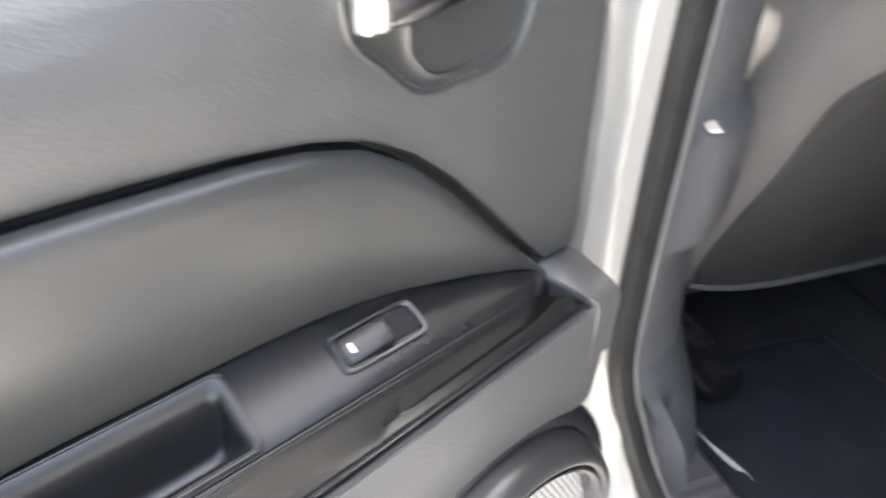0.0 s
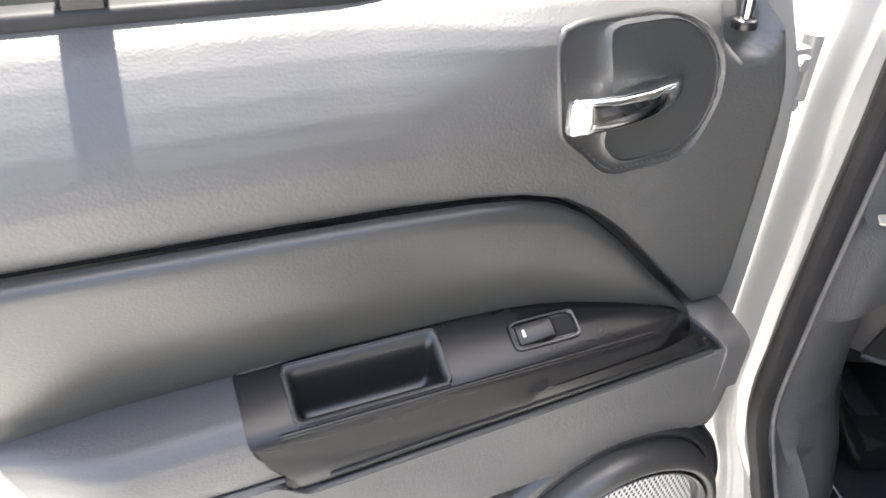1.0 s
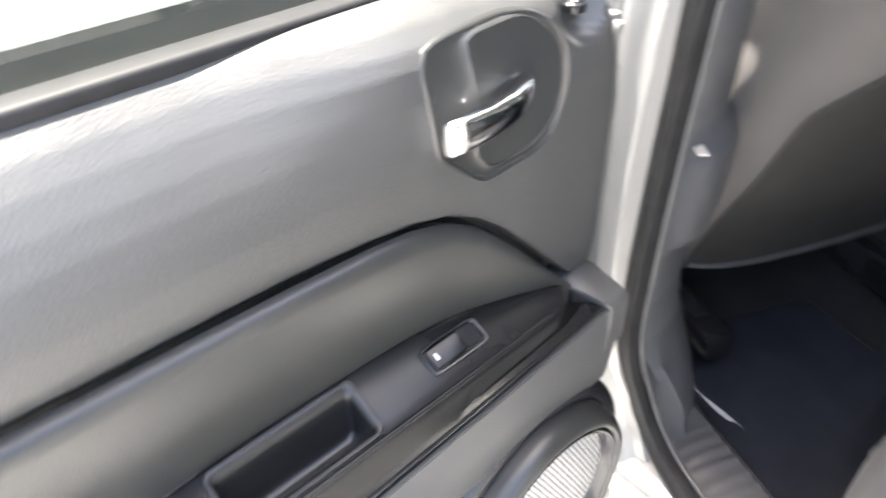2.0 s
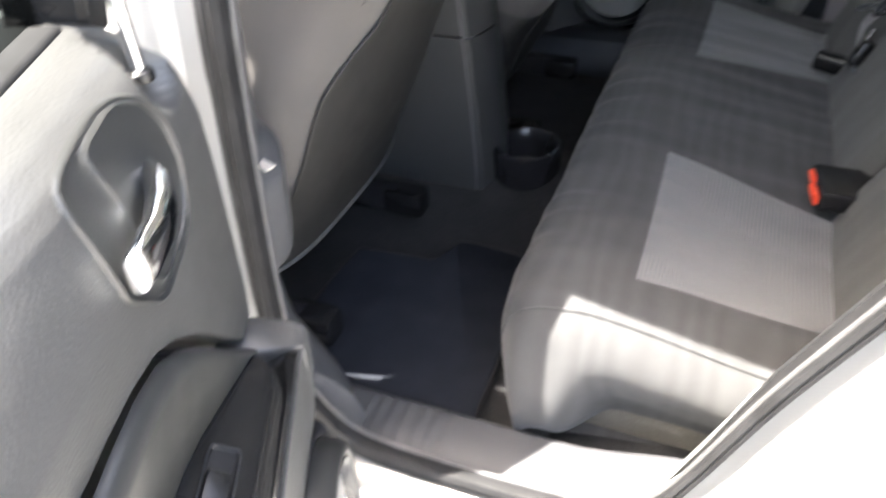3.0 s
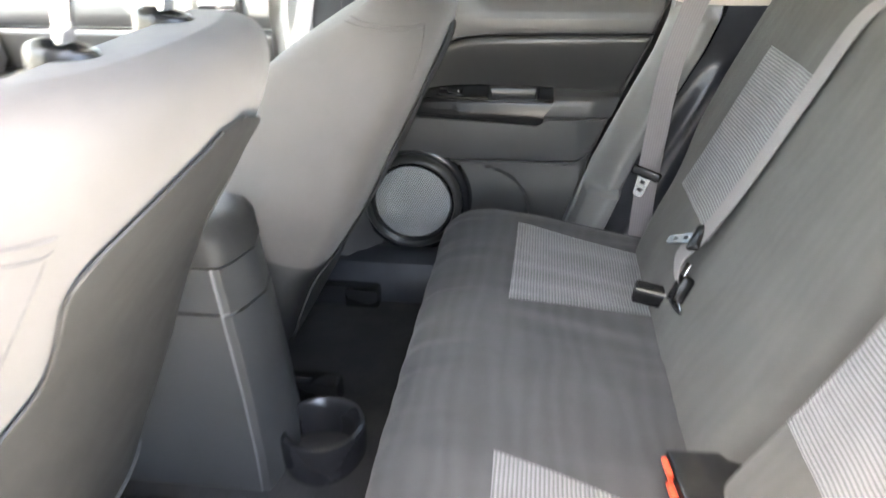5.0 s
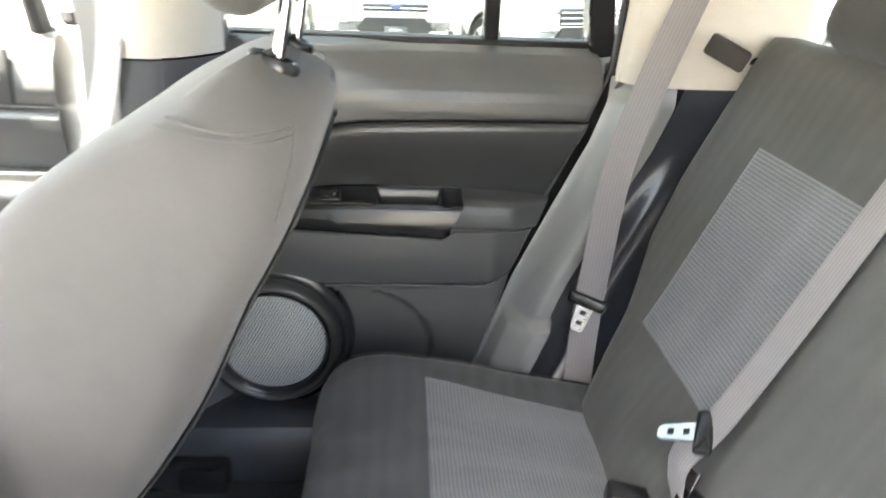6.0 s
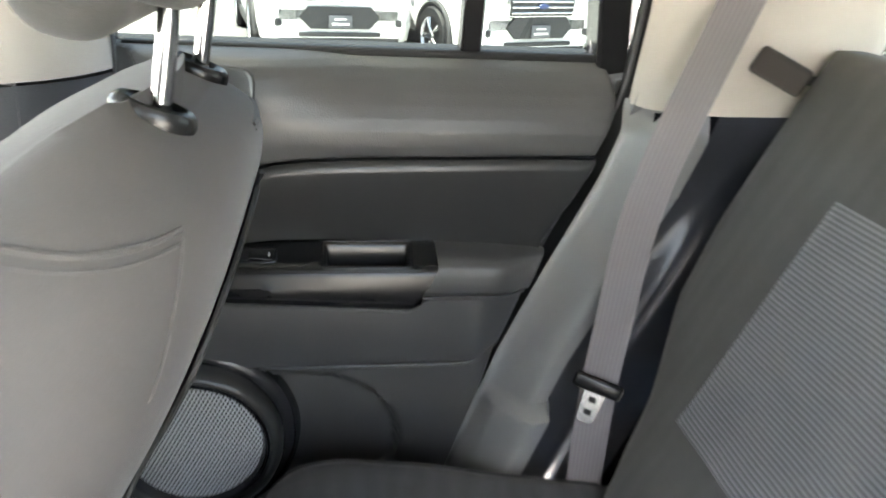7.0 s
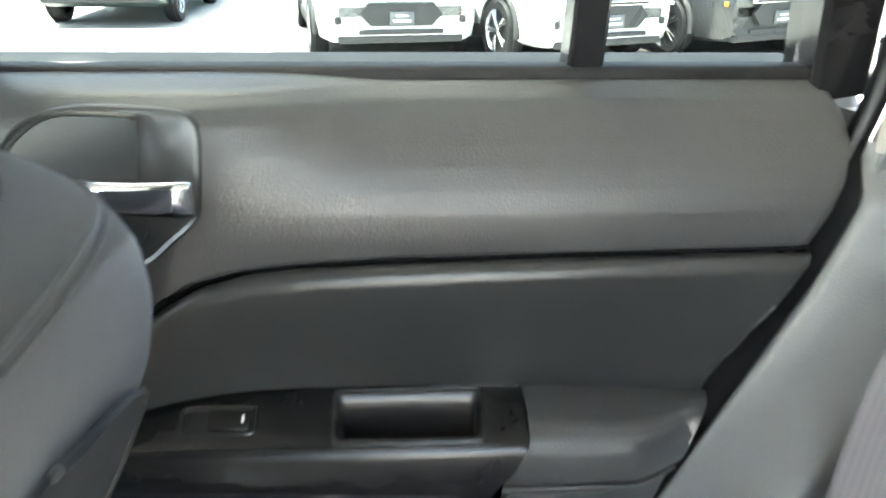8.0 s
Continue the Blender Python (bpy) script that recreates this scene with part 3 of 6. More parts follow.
    frame_bm = loft([sw_ring(0.0295, 0.0128, -0.002), sw_ring(0.0292, 0.0126, 0.0022), sw_ring(0.0284, 0.0118, 0.0030), sw_ring(0.0268, 0.0103, 0.0028), sw_ring(0.0260, 0.0096, 0.0016), sw_ring(0.0257, 0.0093, 0.0004), sw_ring(0.010, 0.004, 0.0003)])
    sw = add("switch_bezel", frame_bm, BLACK_GLOSS, armtrim, "window switch surround")
    well = rounded_box((0.019, 0.016, 0.001), (0.2845, 0.7255, top_z(0.7255) + 0.0008), 0.0008, 1, rot)
    add("finger_well", well, RUBBER, armtrim)
    rocker = rounded_box((0.031, 0.0172, 0.007), (0.3085, 0.7255, top_z(0.7255) + 0.0012), 0.0016, 3, rot @ Euler((0, radians(8), 0)).to_matrix())
    add("switch_rocker", rocker, TRIM_BLACK, armtrim)
    mark = rounded_box((0.0022, 0.0060, 0.0006), (0.3185, 0.7245, top_z(0.7245) + 0.0037), 0.0002, 1, rot @ Euler((0, radians(8), 0)).to_matrix())
    add("switch_mark", mark, WHITE_MARK, armtrim, "small white print on the switch")

    def rear_arm(u, v):
        xe = 0.5345 + 0.0 * v
        pts = [(0.766, 0.8845), (0.757, 0.8843), (0.730, 0.8815), (0.712, 0.877), (0.703, 0.869), (0.699, 0.858), (0.698, 0.845), (0.6985, 0.833), (0.703, 0.8285), (0.715, 0.827)]
        t = v * (len(pts) - 1)
        i = min(int(t), len(pts) - 2)
        y, z = (pts[i][0] + (pts[i + 1][0] - pts[i][0]) * (t - i), pts[i][1] + (pts[i + 1][1] - pts[i][1]) * (t - i))
        x0 = 0.534 - 0.030 * smooth((v - 0.45) / 0.5) * (0 if u > 0 else 1)
        x1 = interp(REAR, z) - 0.002
        x = x0 + (x1 - x0) * u
        tap = smooth((x - 0.61) / 0.085)
        y = y + (0.752 - y) * tap * 0.75
        z = z + (interp(TRIM_TOP, x) - 0.8845) * (1 - v)
        return (x, y, z)
    edge = [(x, 0.7005 + 0.039 * smooth((x - 0.61) / 0.085), 0.8272) for x in [0.508 + (0.655 - 0.508) * i / 24 for i in range(25)]]
    add("seam_lip", tube(edge, 0.0022, 8), ARM_SOFT, sharp=60)
    add("armrest_pad", surface(rear_arm, 24, 27), ARM_SOFT, label="soft charcoal armrest end", sharp=60)

    # lower panel: belly down to the lower seam, then the map pocket zone
    def low_seam(x):
        return 0.722 + 0.03 * smooth((x - 0.575) / 0.06)

    def belly(u, v):
        xb = 0.104 + (0.634 - 0.104) * u
        xt = 0.104 + (0.672 - 0.104) * u
        zt = 0.812 + 0.018 * smooth((xt - 0.495) / 0.03)
        zt += 0.020 * max(0.0, 0.503 - xt) / 0.37
        zb = low_seam(xb)
        z = zt + (zb - zt) * v
        x = xt + (xb - xt) * v
        xr = interp(REAR, z)
        y = 0.6955 + 0.006 * v - 0.003 * math.sin(math.pi * v)
        y += 0.014 * smooth((v - 0.93) / 0.07) + 0.010 * (1 - smooth(v / 0.03))
        y += 0.034 * smooth((x - 0.585) / 0.09) + 0.02 * (1 - smooth((xr - x) / 0.012)) + 0.016 * (1 - smooth((x - 0.104) / 0.012))
        return (min(x, xr), y, z)
    add("lower_pad", surface(belly, 110, 30), ARM_SOFT, label="charcoal plastic lower door panel", sharp=60)
    blk = []
    for t in (0.0, 0.06, 0.94, 1.0):
        e = 0.003 if t in (0.0, 1.0) else 0.0
        blk.append([(x0 + (x1 - x0) * t, y + (e if y < 0.72 else 0), z - e) for x0, x1, y, z in ((0.104, 0.151, 0.765, 0.8465), (0.104, 0.150, 0.735, 0.8463), (0.104, 0.139, 0.704, 0.8375), (0.105, 0.134, 0.6955, 0.833), (0.105, 0.133, 0.6935, 0.826), (0.105, 0.133, 0.695, 0.78), (0.104, 0.133, 0.765, 0.78))])
    add("armrest_front", loft(blk), ARM_SOFT, sharp=50)

    def lower(u, v):
        xb = 0.104 + (0.634 - 0.104) * u
        zt = low_seam(xb)
        z = zt + (0.42 - zt) * v
        xr = interp(REAR, z)
        x = xb + (0.104 + (0.53 - 0.104) * u - xb) * v
        x = min(x, xr)
        y = 0.716 - 0.006 * smooth(v / 0.3)
        q = ((x - 0.36) / 0.128) ** 2 + ((z - 0.60) / 0.105) ** 2
        if x < 0.36:
            q = ((z - 0.60) / 0.105) ** 2
        y += 0.016 * smooth((1.04 - q) / 0.08) if x > 0.12 else 0
        y += 0.02 * (1 - smooth((xr - x) / 0.01)) + 0.02 * (1 - smooth((x - 0.104) / 0.012)) + 0.030 * smooth((x - 0.585) / 0.09) * (1 - smooth(v / 0.4))
        return (x, y, z)
    add("pocket_panel", surface(lower, 90, 60), DOOR_PLASTIC, label="lower door panel with a hollow beside the speaker", sharp=60)

    lip = [(x, 0.7085 + 0.030 * smooth((x - 0.585) / 0.09), low_seam(x) - 0.001) for x in [0.112 + (0.626 - 0.112) * i / 50 for i in range(51)]]
    add("seam_lip", tube(lip, 0.0032, 8), DOOR_SOFT, sharp=60)
    lip = [(x, 0.6985, 0.8095 + 0.021 * max(0.0, 0.503 - x) / 0.37) for x in [0.145 + (0.49 - 0.145) * i / 30 for i in range(31)]]
    add("seam_lip", tube(lip, 0.0026, 8), DOOR_SOFT, sharp=60)

    # loudspeaker
    c = (0.212, 0.0, 0.618)
    pod = add("speaker_pod", lathe([(0.140, 0.726), (0.138, 0.708), (0.133, 0.700), (0.124, 0.697), (0.119, 0.699), (0.117, 0.706)], 64, c), BLACK_GLOSS, label="round speaker housing", sharp=50)
    add("speaker_ring", lathe([(0.101, 0.700), (0.1005, 0.680), (0.098, 0.6755), (0.0955, 0.6765), (0.093, 0.683), (0.0905, 0.688)], 64, c), BLACK_GLOSS, pod, "shiny black inner speaker ring", sharp=60)
    add("outer_ring", lathe([(0.118, 0.708), (0.118, 0.690), (0.1165, 0.683), (0.112, 0.676), (0.107, 0.6735), (0.103, 0.675), (0.101, 0.681), (0.1005, 0.690)], 64, c), DOOR_SOFT, pod, "rounded charcoal outer speaker ring", sharp=60)
    prof = [(0.0906, 0.688), (0.080, 0.6855), (0.06, 0.683), (0.035, 0.6815), (0.012, 0.681), (0.0005, 0.681)]
    g = lathe(prof, 48, c)
    uv = [(v.co.x, v.co.z) for v in g.verts]
    add("speaker_grille", g, GRILLE, pod, "perforated speaker grille", 60, uv)

    # window: sill strip, frame, divider, glass
    lean = 0.30

    def wy(z, off=0.0):
        return 0.808 + off - lean * (z - 1.12) * (0.9 if z > 1.12 else 0)
    add("sill_seal", rounded_box((0.60, 0.022, 0.012), (0.45, 0.799, 1.126), 0.004, 3), RUBBER, label="black window sill seal")
    add("outer_sill_seal", rounded_box((0.64, 0.066, 0.008), (0.44, 0.846, 1.1235), 0.003, 2), RUBBER)
    def bar(x0, z0, x1, z1, w, d, off=0.0):
        p = [(x0 + (x1 - x0) * i / 6, z0 + (z1 - z0) * i / 6) for i in range(7)]
        r = []
        n = Vector((-(z1 - z0), x1 - x0)).normalized()
        for x, z in p:
            r.append([(x + n.x * w * a, wy(z, off) + d * b, z + n.y * w * a) for a, b in ((-0.5, -0.4), (-0.4, -0.5), (0.4, -0.5), (0.5, -0.4), (0.5, 0.5), (-0.5, 0.5))])
        return loft(r)
    fr_ob = add("window_frame", merge(bar(0.115, 1.11, 0.145, 1.53, 0.045, 0.05), bar(0.145, 1.525, 0.68, 1.515, 0.05, 0.05), bar(0.762, 1.11, 0.69, 1.53, 0.045, 0.05)), TRIM_BLACK, label="black upper window frame")
    add("window_divider", bar(0.573, 1.12, 0.565, 1.52, 0.026, 0.03), TRIM_BLACK, fr_ob)
    gl = surface(lambda u, v: (0.135 + 0.60 * u - 0.03 * v * (u - 0.3), wy(1.10 + 0.42 * v, 0.006), 1.10 + 0.42 * v), 8, 6)
    pane = add("pane", gl, PRIVACY, fr_ob, "tinted window glass")
    pane.visible_shadow = False


right_door = thing("car_door", "closed charcoal rear car door with chrome lever and speaker", "car door", "rear doors", Matrix.Translation((0, HINGE_Y, 0)))
build_rear_door(1, right_door)
left_door = thing("car_door", "open white car door with charcoal panel and chrome lever", "car door", "rear doors", Matrix.Translation((0, -HINGE_Y, 0)) @ pose(0, 0, 0, 0, 0, -DOOR_ANGLE))
build_rear_door(-1, left_door)


# ---- body structure ----
def structure(name, bm, mat, label, category="car body", sharp=35.0):
    return tagged(part(name, bm, mat, None, "", sharp), label, category, kind="structure")


def body_floor(u, v):
    y = -0.70 + 1.40 * v
    x = -1.2 + 3.0 * u
    z = 0.388
    hump = math.exp(-((y) / 0.13) ** 2)
    z += 0.07 * hump * (1 if x < 0.6 else 0)
    if x > 0.28:
        z += 0.05 * smooth((x - 0.28) / 0.15) * smooth((0.64 - abs(y)) / 0.06)
    if x < -0.75:
        z += 0.25 * smooth((-0.75 - x) / 0.4)
    for e in (y + 0.70, 0.70 - y):
        z += 0.045 * (1 - smooth(e / 0.05)) * (1 - smooth((x - 0.10) / 0.15))
    return (x, y, z)


structure("floor", surface(body_floor, 70, 60), CARPET, "dark charcoal carpeted car floor", "floor")

# door sills with a ribbed scuff plate, near and far
for sgn in (-1, 1):
    def sill_sec(x):
        r = 0.0012 * (1 if int((x + 2) / 0.0105) % 2 else -1) if 0.14 < x < 0.27 else 0.0
        bend = 0.10 * smooth((x - 0.42) / 0.18)
        if sgn > 0:
            return [(0.60, 0.378), (0.612, 0.44), (0.630, 0.468), (0.660, 0.482), (0.705, 0.482), (0.738, 0.470), (0.744, 0.42)], bend
        return [(0.655, 0.39), (0.662, 0.447), (0.672, 0.455 + r), (0.700, 0.4565 + r), (0.728, 0.453 + r), (0.742, 0.446), (0.747, 0.436), (0.749, 0.40 - bend * 0.35)], bend
    xs = [-0.95 + 0.005 * i for i in range(316)]
    rings = []
    for x in xs:
        sec, bend = sill_sec(x)
        rings.append([(x, sgn * (y - 0.3 * bend * 0), z + bend * 0.35 + (0.012 if sgn > 0 else 0.0)) for y, z in sec])
    structure("sill_trim", loft(rings, caps=False, closed=False), SILL_DARK if sgn < 0 else SILL_GLOSS, "dark grey plastic sill trim with ribbed scuff area" if sgn < 0 else "glossy dark rounded sill trim under the door", "sill trim", 30)

    rk = []
    for i in range(41):
        x = -1.15 + 1.73 * i / 40
        rk.append([(x, sgn * y, z) for y, z in ((0.744, 0.30), (0.746, 0.435), (0.752, 0.442), (0.775, 0.437), (0.80, 0.425), (0.835, 0.405), (0.852, 0.38), (0.858, 0.33), (0.845, 0.285), (0.80, 0.26))])
    structure("rocker_panel", loft(rk), WHITE_PAINT, "white painted rocker under the doors", "rocker panel", 40)
    rl = []
    for i in range(30):
        x = -1.15 + 1.70 * i / 29
        rl.append([(x, sgn * y, z) for y, z in ((0.80, 0.262), (0.842, 0.28), (0.850, 0.275), (0.850, 0.262), (0.843, 0.258), (0.843, 0.246), (0.835, 0.242), (0.80, 0.235))])
    structure("sill_cladding", loft(rl), PILLAR_GREY, "grey plastic lower sill cladding", "cladding", 30)

# seals round the rear door openings
OPENING = [(0.100, 1.45), (0.115, 1.25), (0.117, 1.10), (0.105, 0.98), (0.097, 0.86), (0.091, 0.74), (0.093, 0.62), (0.106, 0.53), (0.138, 0.470), (0.20, 0.452), (0.32, 0.448), (0.43, 0.454), (0.50, 0.477), (0.548, 0.53), (0.580, 0.60), (0.630, 0.735), (0.685, 0.86), (0.740, 0.98), (0.772, 1.07), (0.780, 1.14), (0.770, 1.28), (0.730, 1.44), (0.66, 1.515), (0.5, 1.53), (0.3, 1.53), (0.14, 1.51)]


def side_lean(z):
    return 0.0 if z < 1.1 else -0.25 * (z - 1.1) - 0.6 * max(0.0, z - 1.42)


def open_y(x, z):
    """How far out the seal lies: pillar, sill, dogleg."""
    y = 0.798 - 0.033 * smooth((0.60 - z) / 0.12)
    k = smooth((x - 0.40) / 0.20)
    return y * (1 - k) + 0.775 * k + side_lean(z)


for sgn in (-1, 1):
    loop = ring_curve([(x, sgn * open_y(x, z), z) for x, z in OPENING], 6)
    n = len(loop)
    rings = []
    cx = Vector((0.42, 0, 0.95))
    for i, p in enumerate(loop):
        d = (loop[(i + 1) % n] - loop[i - 1]).normalized()
        o = Vector((0, sgn, 0))
        inw = d.cross(o).normalized()
        if inw.dot(Vector((cx.x - p.x, 0, cx.z - p.z))) < 0:
            inw = -inw
        k = 1 - 0.45 * smooth((p.x - 0.42) / 0.10)
        rings.append([p + inw * a * k + o * b * k for a, b in ((0.010, -0.010), (0.014, 0.0), (0.013, 0.009), (0.006, 0.014), (0.001, 0.011), (-0.002, 0.014), (-0.009, 0.013), (-0.012, 0.006), (-0.012, -0.010))])
    rings.append(rings[0])
    structure("door_seal", loft(rings, caps=False), RUBBER, "black rubber seal round the door opening", "door seal", 40)
    lip = [r[0] - Vector((0, sgn * 0.002, 0)) for r in rings]
    structure("seal_lip", tube(lip, 0.0036, 8), LIP_GREY, "grey ribbed lip beside the door seal", "door seal", 60)


SEAL_X = [(0.42, 0.17), (0.46, 0.14), (0.53, 0.106), (0.62, 0.093), (0.74, 0.091), (0.86, 0.097), (0.98, 0.105), (1.10, 0.117), (1.25, 0.115), (1.45, 0.100)]


def side_wall(sgn):
    """Painted body side behind the openings: pillar B, dogleg and rear quarter."""
    # pillar B outside, white
    rings = []
    for z in (0.42, 0.46, 0.50, 0.56, 0.62, 0.75, 0.90, 1.0, 1.12, 1.25, 1.40, 1.52):
        e = interp(SEAL_X, z) - 0.006
        o = side_lean(z) - 0.033 * smooth((0.60 - z) / 0.12)
        slim = 0.075 * smooth((z - 1.16) / 0.16) if sgn < 0 else 0.0
        rings.append([(e, sgn * (0.792 + o), z), (e - 0.002, sgn * (0.812 + o), z), (e - 0.02, sgn * (0.818 + o), z), (e - 0.030, sgn * (0.836 + o), z), (e - 0.05, sgn * (0.846 + o), z),
                      (e - 0.15 + slim, sgn * (0.846 + o), z), (e - 0.18 + slim, sgn * (0.83 + o), z), (e - 0.185 + slim, sgn * (0.77 + o), z)])
    structure("pillar_body", loft(rings), WHITE_PAINT, "white painted metal of the middle pillar", "car pillar", 40)
    # dogleg and rear quarter, white
    zs = [0.44, 0.50, 0.56, 0.62, 0.70, 0.80, 0.90, 1.0, 1.08, 1.14, 1.28, 1.42, 1.52]
    edge = [(0.44, 0.42), (0.47, 0.50), (0.50, 0.535), (0.56, 0.568), (0.62, 0.594), (0.735, 0.636), (0.86, 0.692), (0.98, 0.748), (1.07, 0.780), (1.14, 0.788), (1.28, 0.778), (1.44, 0.738), (1.52, 0.68)]
    rings = []
    for z in zs:
        e, o = interp(edge, z), side_lean(z)
        rings.append([(e, sgn * (0.745 + o), z), (e + 0.002, sgn * (0.770 + o), z), (e + 0.018, sgn * (0.778 + o), z), (e + 0.024, sgn * (0.790 + o), z), (e + 0.040, sgn * (0.797 + o), z), (e + 0.046, sgn * (0.825 + o), z),
                      (e + 0.075, sgn * (0.842 + o), z), (e + 0.088, sgn * (0.868 + o), z), (e + 0.12, sgn * (0.872 + o), z), (e + 0.13, sgn * (0.80 + o), z), (e + 0.12, sgn * (0.745 + o), z)])
    structure("dogleg_body", loft(rings), WHITE_PAINT, "white painted metal behind the rear door", "car body", 40)


side_wall(-1)
side_wall(1)


NEAR_TRIM = [(0.44, 0.15), (0.50, 0.125), (0.54, 0.095), (0.58, 0.070), (0.64, 0.060), (0.715, 0.060), (0.735, 0.068), (0.748, 0.088), (0.758, 0.096), (0.80, 0.100), (0.86, 0.104), (0.872, 0.102), (0.882, 0.086), (0.892, 0.078), (0.95, 0.080), (1.07, 0.088), (1.095, 0.084), (1.11, 0.094), (1.45, 0.104)]
FAR_TRIM = [(0.44, 0.15), (0.60, 0.118), (0.74, 0.124), (0.86, 0.132), (0.98, 0.142), (1.10, 0.150), (1.25, 0.150), (1.45, 0.14)]


def inner_pillar(sgn):
    """Plastic trim of pillar B: dark or grey below, pale above."""
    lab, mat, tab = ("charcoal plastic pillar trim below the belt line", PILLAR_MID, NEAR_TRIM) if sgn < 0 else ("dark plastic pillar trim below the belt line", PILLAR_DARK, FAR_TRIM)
    for z0, z1, m, lb in ((0.44, 1.102, mat, lab), (1.106, 1.52, BEIGE, "pale plastic upper pillar trim")):
        rings = []
        for i in range(91):
            z = z0 + (z1 - z0) * i / 90
            e, es = interp(tab, z), interp(SEAL_X, z)
            o, g = side_lean(z), 0.002 if z0 > 1 else 0.0
            q = o - 0.033 * smooth((0.60 - z) / 0.12)
            k = smooth((z - 1.16) / 0.16) if sgn < 0 else 0.0
            slim, flat = 0.075 * k, 0.05 * k
            rings.append([(es - 0.012, sgn * (0.79 + q), z), (es + 0.012, sgn * (0.786 + q), z), (e - 0.002, sgn * (0.765 + q), z), (e, sgn * (0.748 + q), z), (e - 0.006, sgn * (0.728 + o + flat * 0.3), z), (e - 0.024, sgn * (0.698 + o - g + flat * 0.7), z), (e - 0.045, sgn * (0.672 + o - g + flat), z), (e - 0.085, sgn * (0.645 + o - g + flat), z),
                          (e - 0.13 + slim, sgn * (0.645 + o - g + flat), z), (e - 0.155 + slim, sgn * (0.70 + o + flat * 0.6), z), (e - 0.17 + slim, sgn * (0.76 + o), z)])
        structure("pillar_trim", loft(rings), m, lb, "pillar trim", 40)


inner_pillar(-1)
inner_pillar(1)


# ---- rear corner trims ----
def corner_trim(sgn):
    """Grey moulding between the rear door opening and the bench, with a small ledge near the cushion."""
    edge = [(0.44, 0.53), (0.60, 0.588), (0.735, 0.632), (0.86, 0.687), (0.98, 0.742), (1.07, 0.772), (1.10, 0.775)]

    def f(u, v):
        z = 0.46 + (1.085 - 0.46) * v
        e = interp(edge, z) - 0.008
        k = u
        x = e + 0.006 + (0.085 + 0.02 * v) * k
        y = 0.730 - 0.050 * smooth(k / 0.75) - 0.008 * math.exp(-((k - 0.55) / 0.22) ** 2)
        if k > 0.9:
            y += 0.03 * smooth((k - 0.9) / 0.1)
        y += 0.025 * smooth((z - 1.045) / 0.032)
        if z < 0.675:
            y -= 0.034 * smooth((0.672 - z) / 0.010) * smooth((k - 0.05) / 0.15)
        return (x, sgn * y, z)
    structure("corner_trim", surface(f, 40, 120), CORNER_GREY, "grey plastic moulding behind the rear door", "corner trim", 50)

    def gap(u, v):
        z = 0.46 + (1.085 - 0.46) * v
        e = interp(edge, z) - 0.008
        return (e + 0.007 * u, sgn * (0.780 - 0.046 * u + 0.025 * u * smooth((z - 1.045) / 0.032)), z)
    structure("trim_gap", surface(gap, 3, 60), RUBBER, "black rubber strip along the corner trim", "seal strip", 50)

    def h(u, v):
        z = 0.50 + (1.076 - 0.50) * v
        e = interp(edge, z) + 0.086 + 0.02 * v
        x = e + 0.17 * u
        y = 0.705 - 0.022 * math.exp(-((u - 0.30) / 0.13) ** 2) * smooth((1.0 - z) / 0.15) + 0.01 * u
        return (x, sgn * y, z)
    structure("seat_side_trim", surface(h, 30, 40), SILL_GLOSS, "glossy dark plastic moulding between corner trim and seat back", "corner trim", 50)

    # pale upper trim
    def g(u, v):
        z = 1.078 + (1.52 - 1.078) * v
        o = side_lean(z)
        x0 = 0.778 - 0.16 * max(0, z - 1.2)
        pts = [(x0, 0.755), (x0 + 0.012, 0.725), (x0 + 0.05, 0.698), (x0 + 0.10, 0.690), (x0 + 0.18, 0.694), (x0 + 0.27, 0.704), (x0 + 0.30, 0.722), (x0 + 0.31, 0.77)]
        t = u * (len(pts) - 1)
        i = min(int(t), len(pts) - 2)
        t -= i
        return (pts[i][0] + (pts[i + 1][0] - pts[i][0]) * t, sgn * (pts[i][1] + (pts[i + 1][1] - pts[i][1]) * t + o), z)
    structure("pillar_trim", surface(g, 28, 24), BEIGE, "pale plastic upper rear pillar trim", "pillar trim", 60)

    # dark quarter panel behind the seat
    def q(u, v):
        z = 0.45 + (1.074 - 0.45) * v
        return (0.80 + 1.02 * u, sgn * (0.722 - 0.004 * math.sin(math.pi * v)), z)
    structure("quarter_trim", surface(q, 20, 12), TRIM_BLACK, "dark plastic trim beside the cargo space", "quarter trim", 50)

    # quarter window surround and outer skin
    def w(x0, x1, z0, z1, nm, mat, lb, y=0.74):
        bm = surface(lambda u, v: (x0 + (x1 - x0) * u, sgn * (y + side_lean(z0 + (z1 - z0) * v)), z0 + (z1 - z0) * v), 4, 4)
        return structure(nm, bm, mat, lb, nm.replace("_", " "))
    w(1.085, 1.85, 1.07, 1.125, "quarter_ledge", BEIGE, "pale trim under the quarter window", 0.722)
    w(1.085, 1.85, 1.45, 1.56, "quarter_header", BEIGE, "pale trim over the quarter window", 0.722)
    w(1.70, 1.86, 1.07, 1.56, "rear_pillar", BEIGE, "pale rear pillar trim", 0.715)
    pane = w(1.08, 1.72, 1.11, 1.47, "quarter_window", PRIVACY, "fixed quarter window glass", 0.79)
    pane.visible_shadow = False


corner_trim(-1)
corner_trim(1)


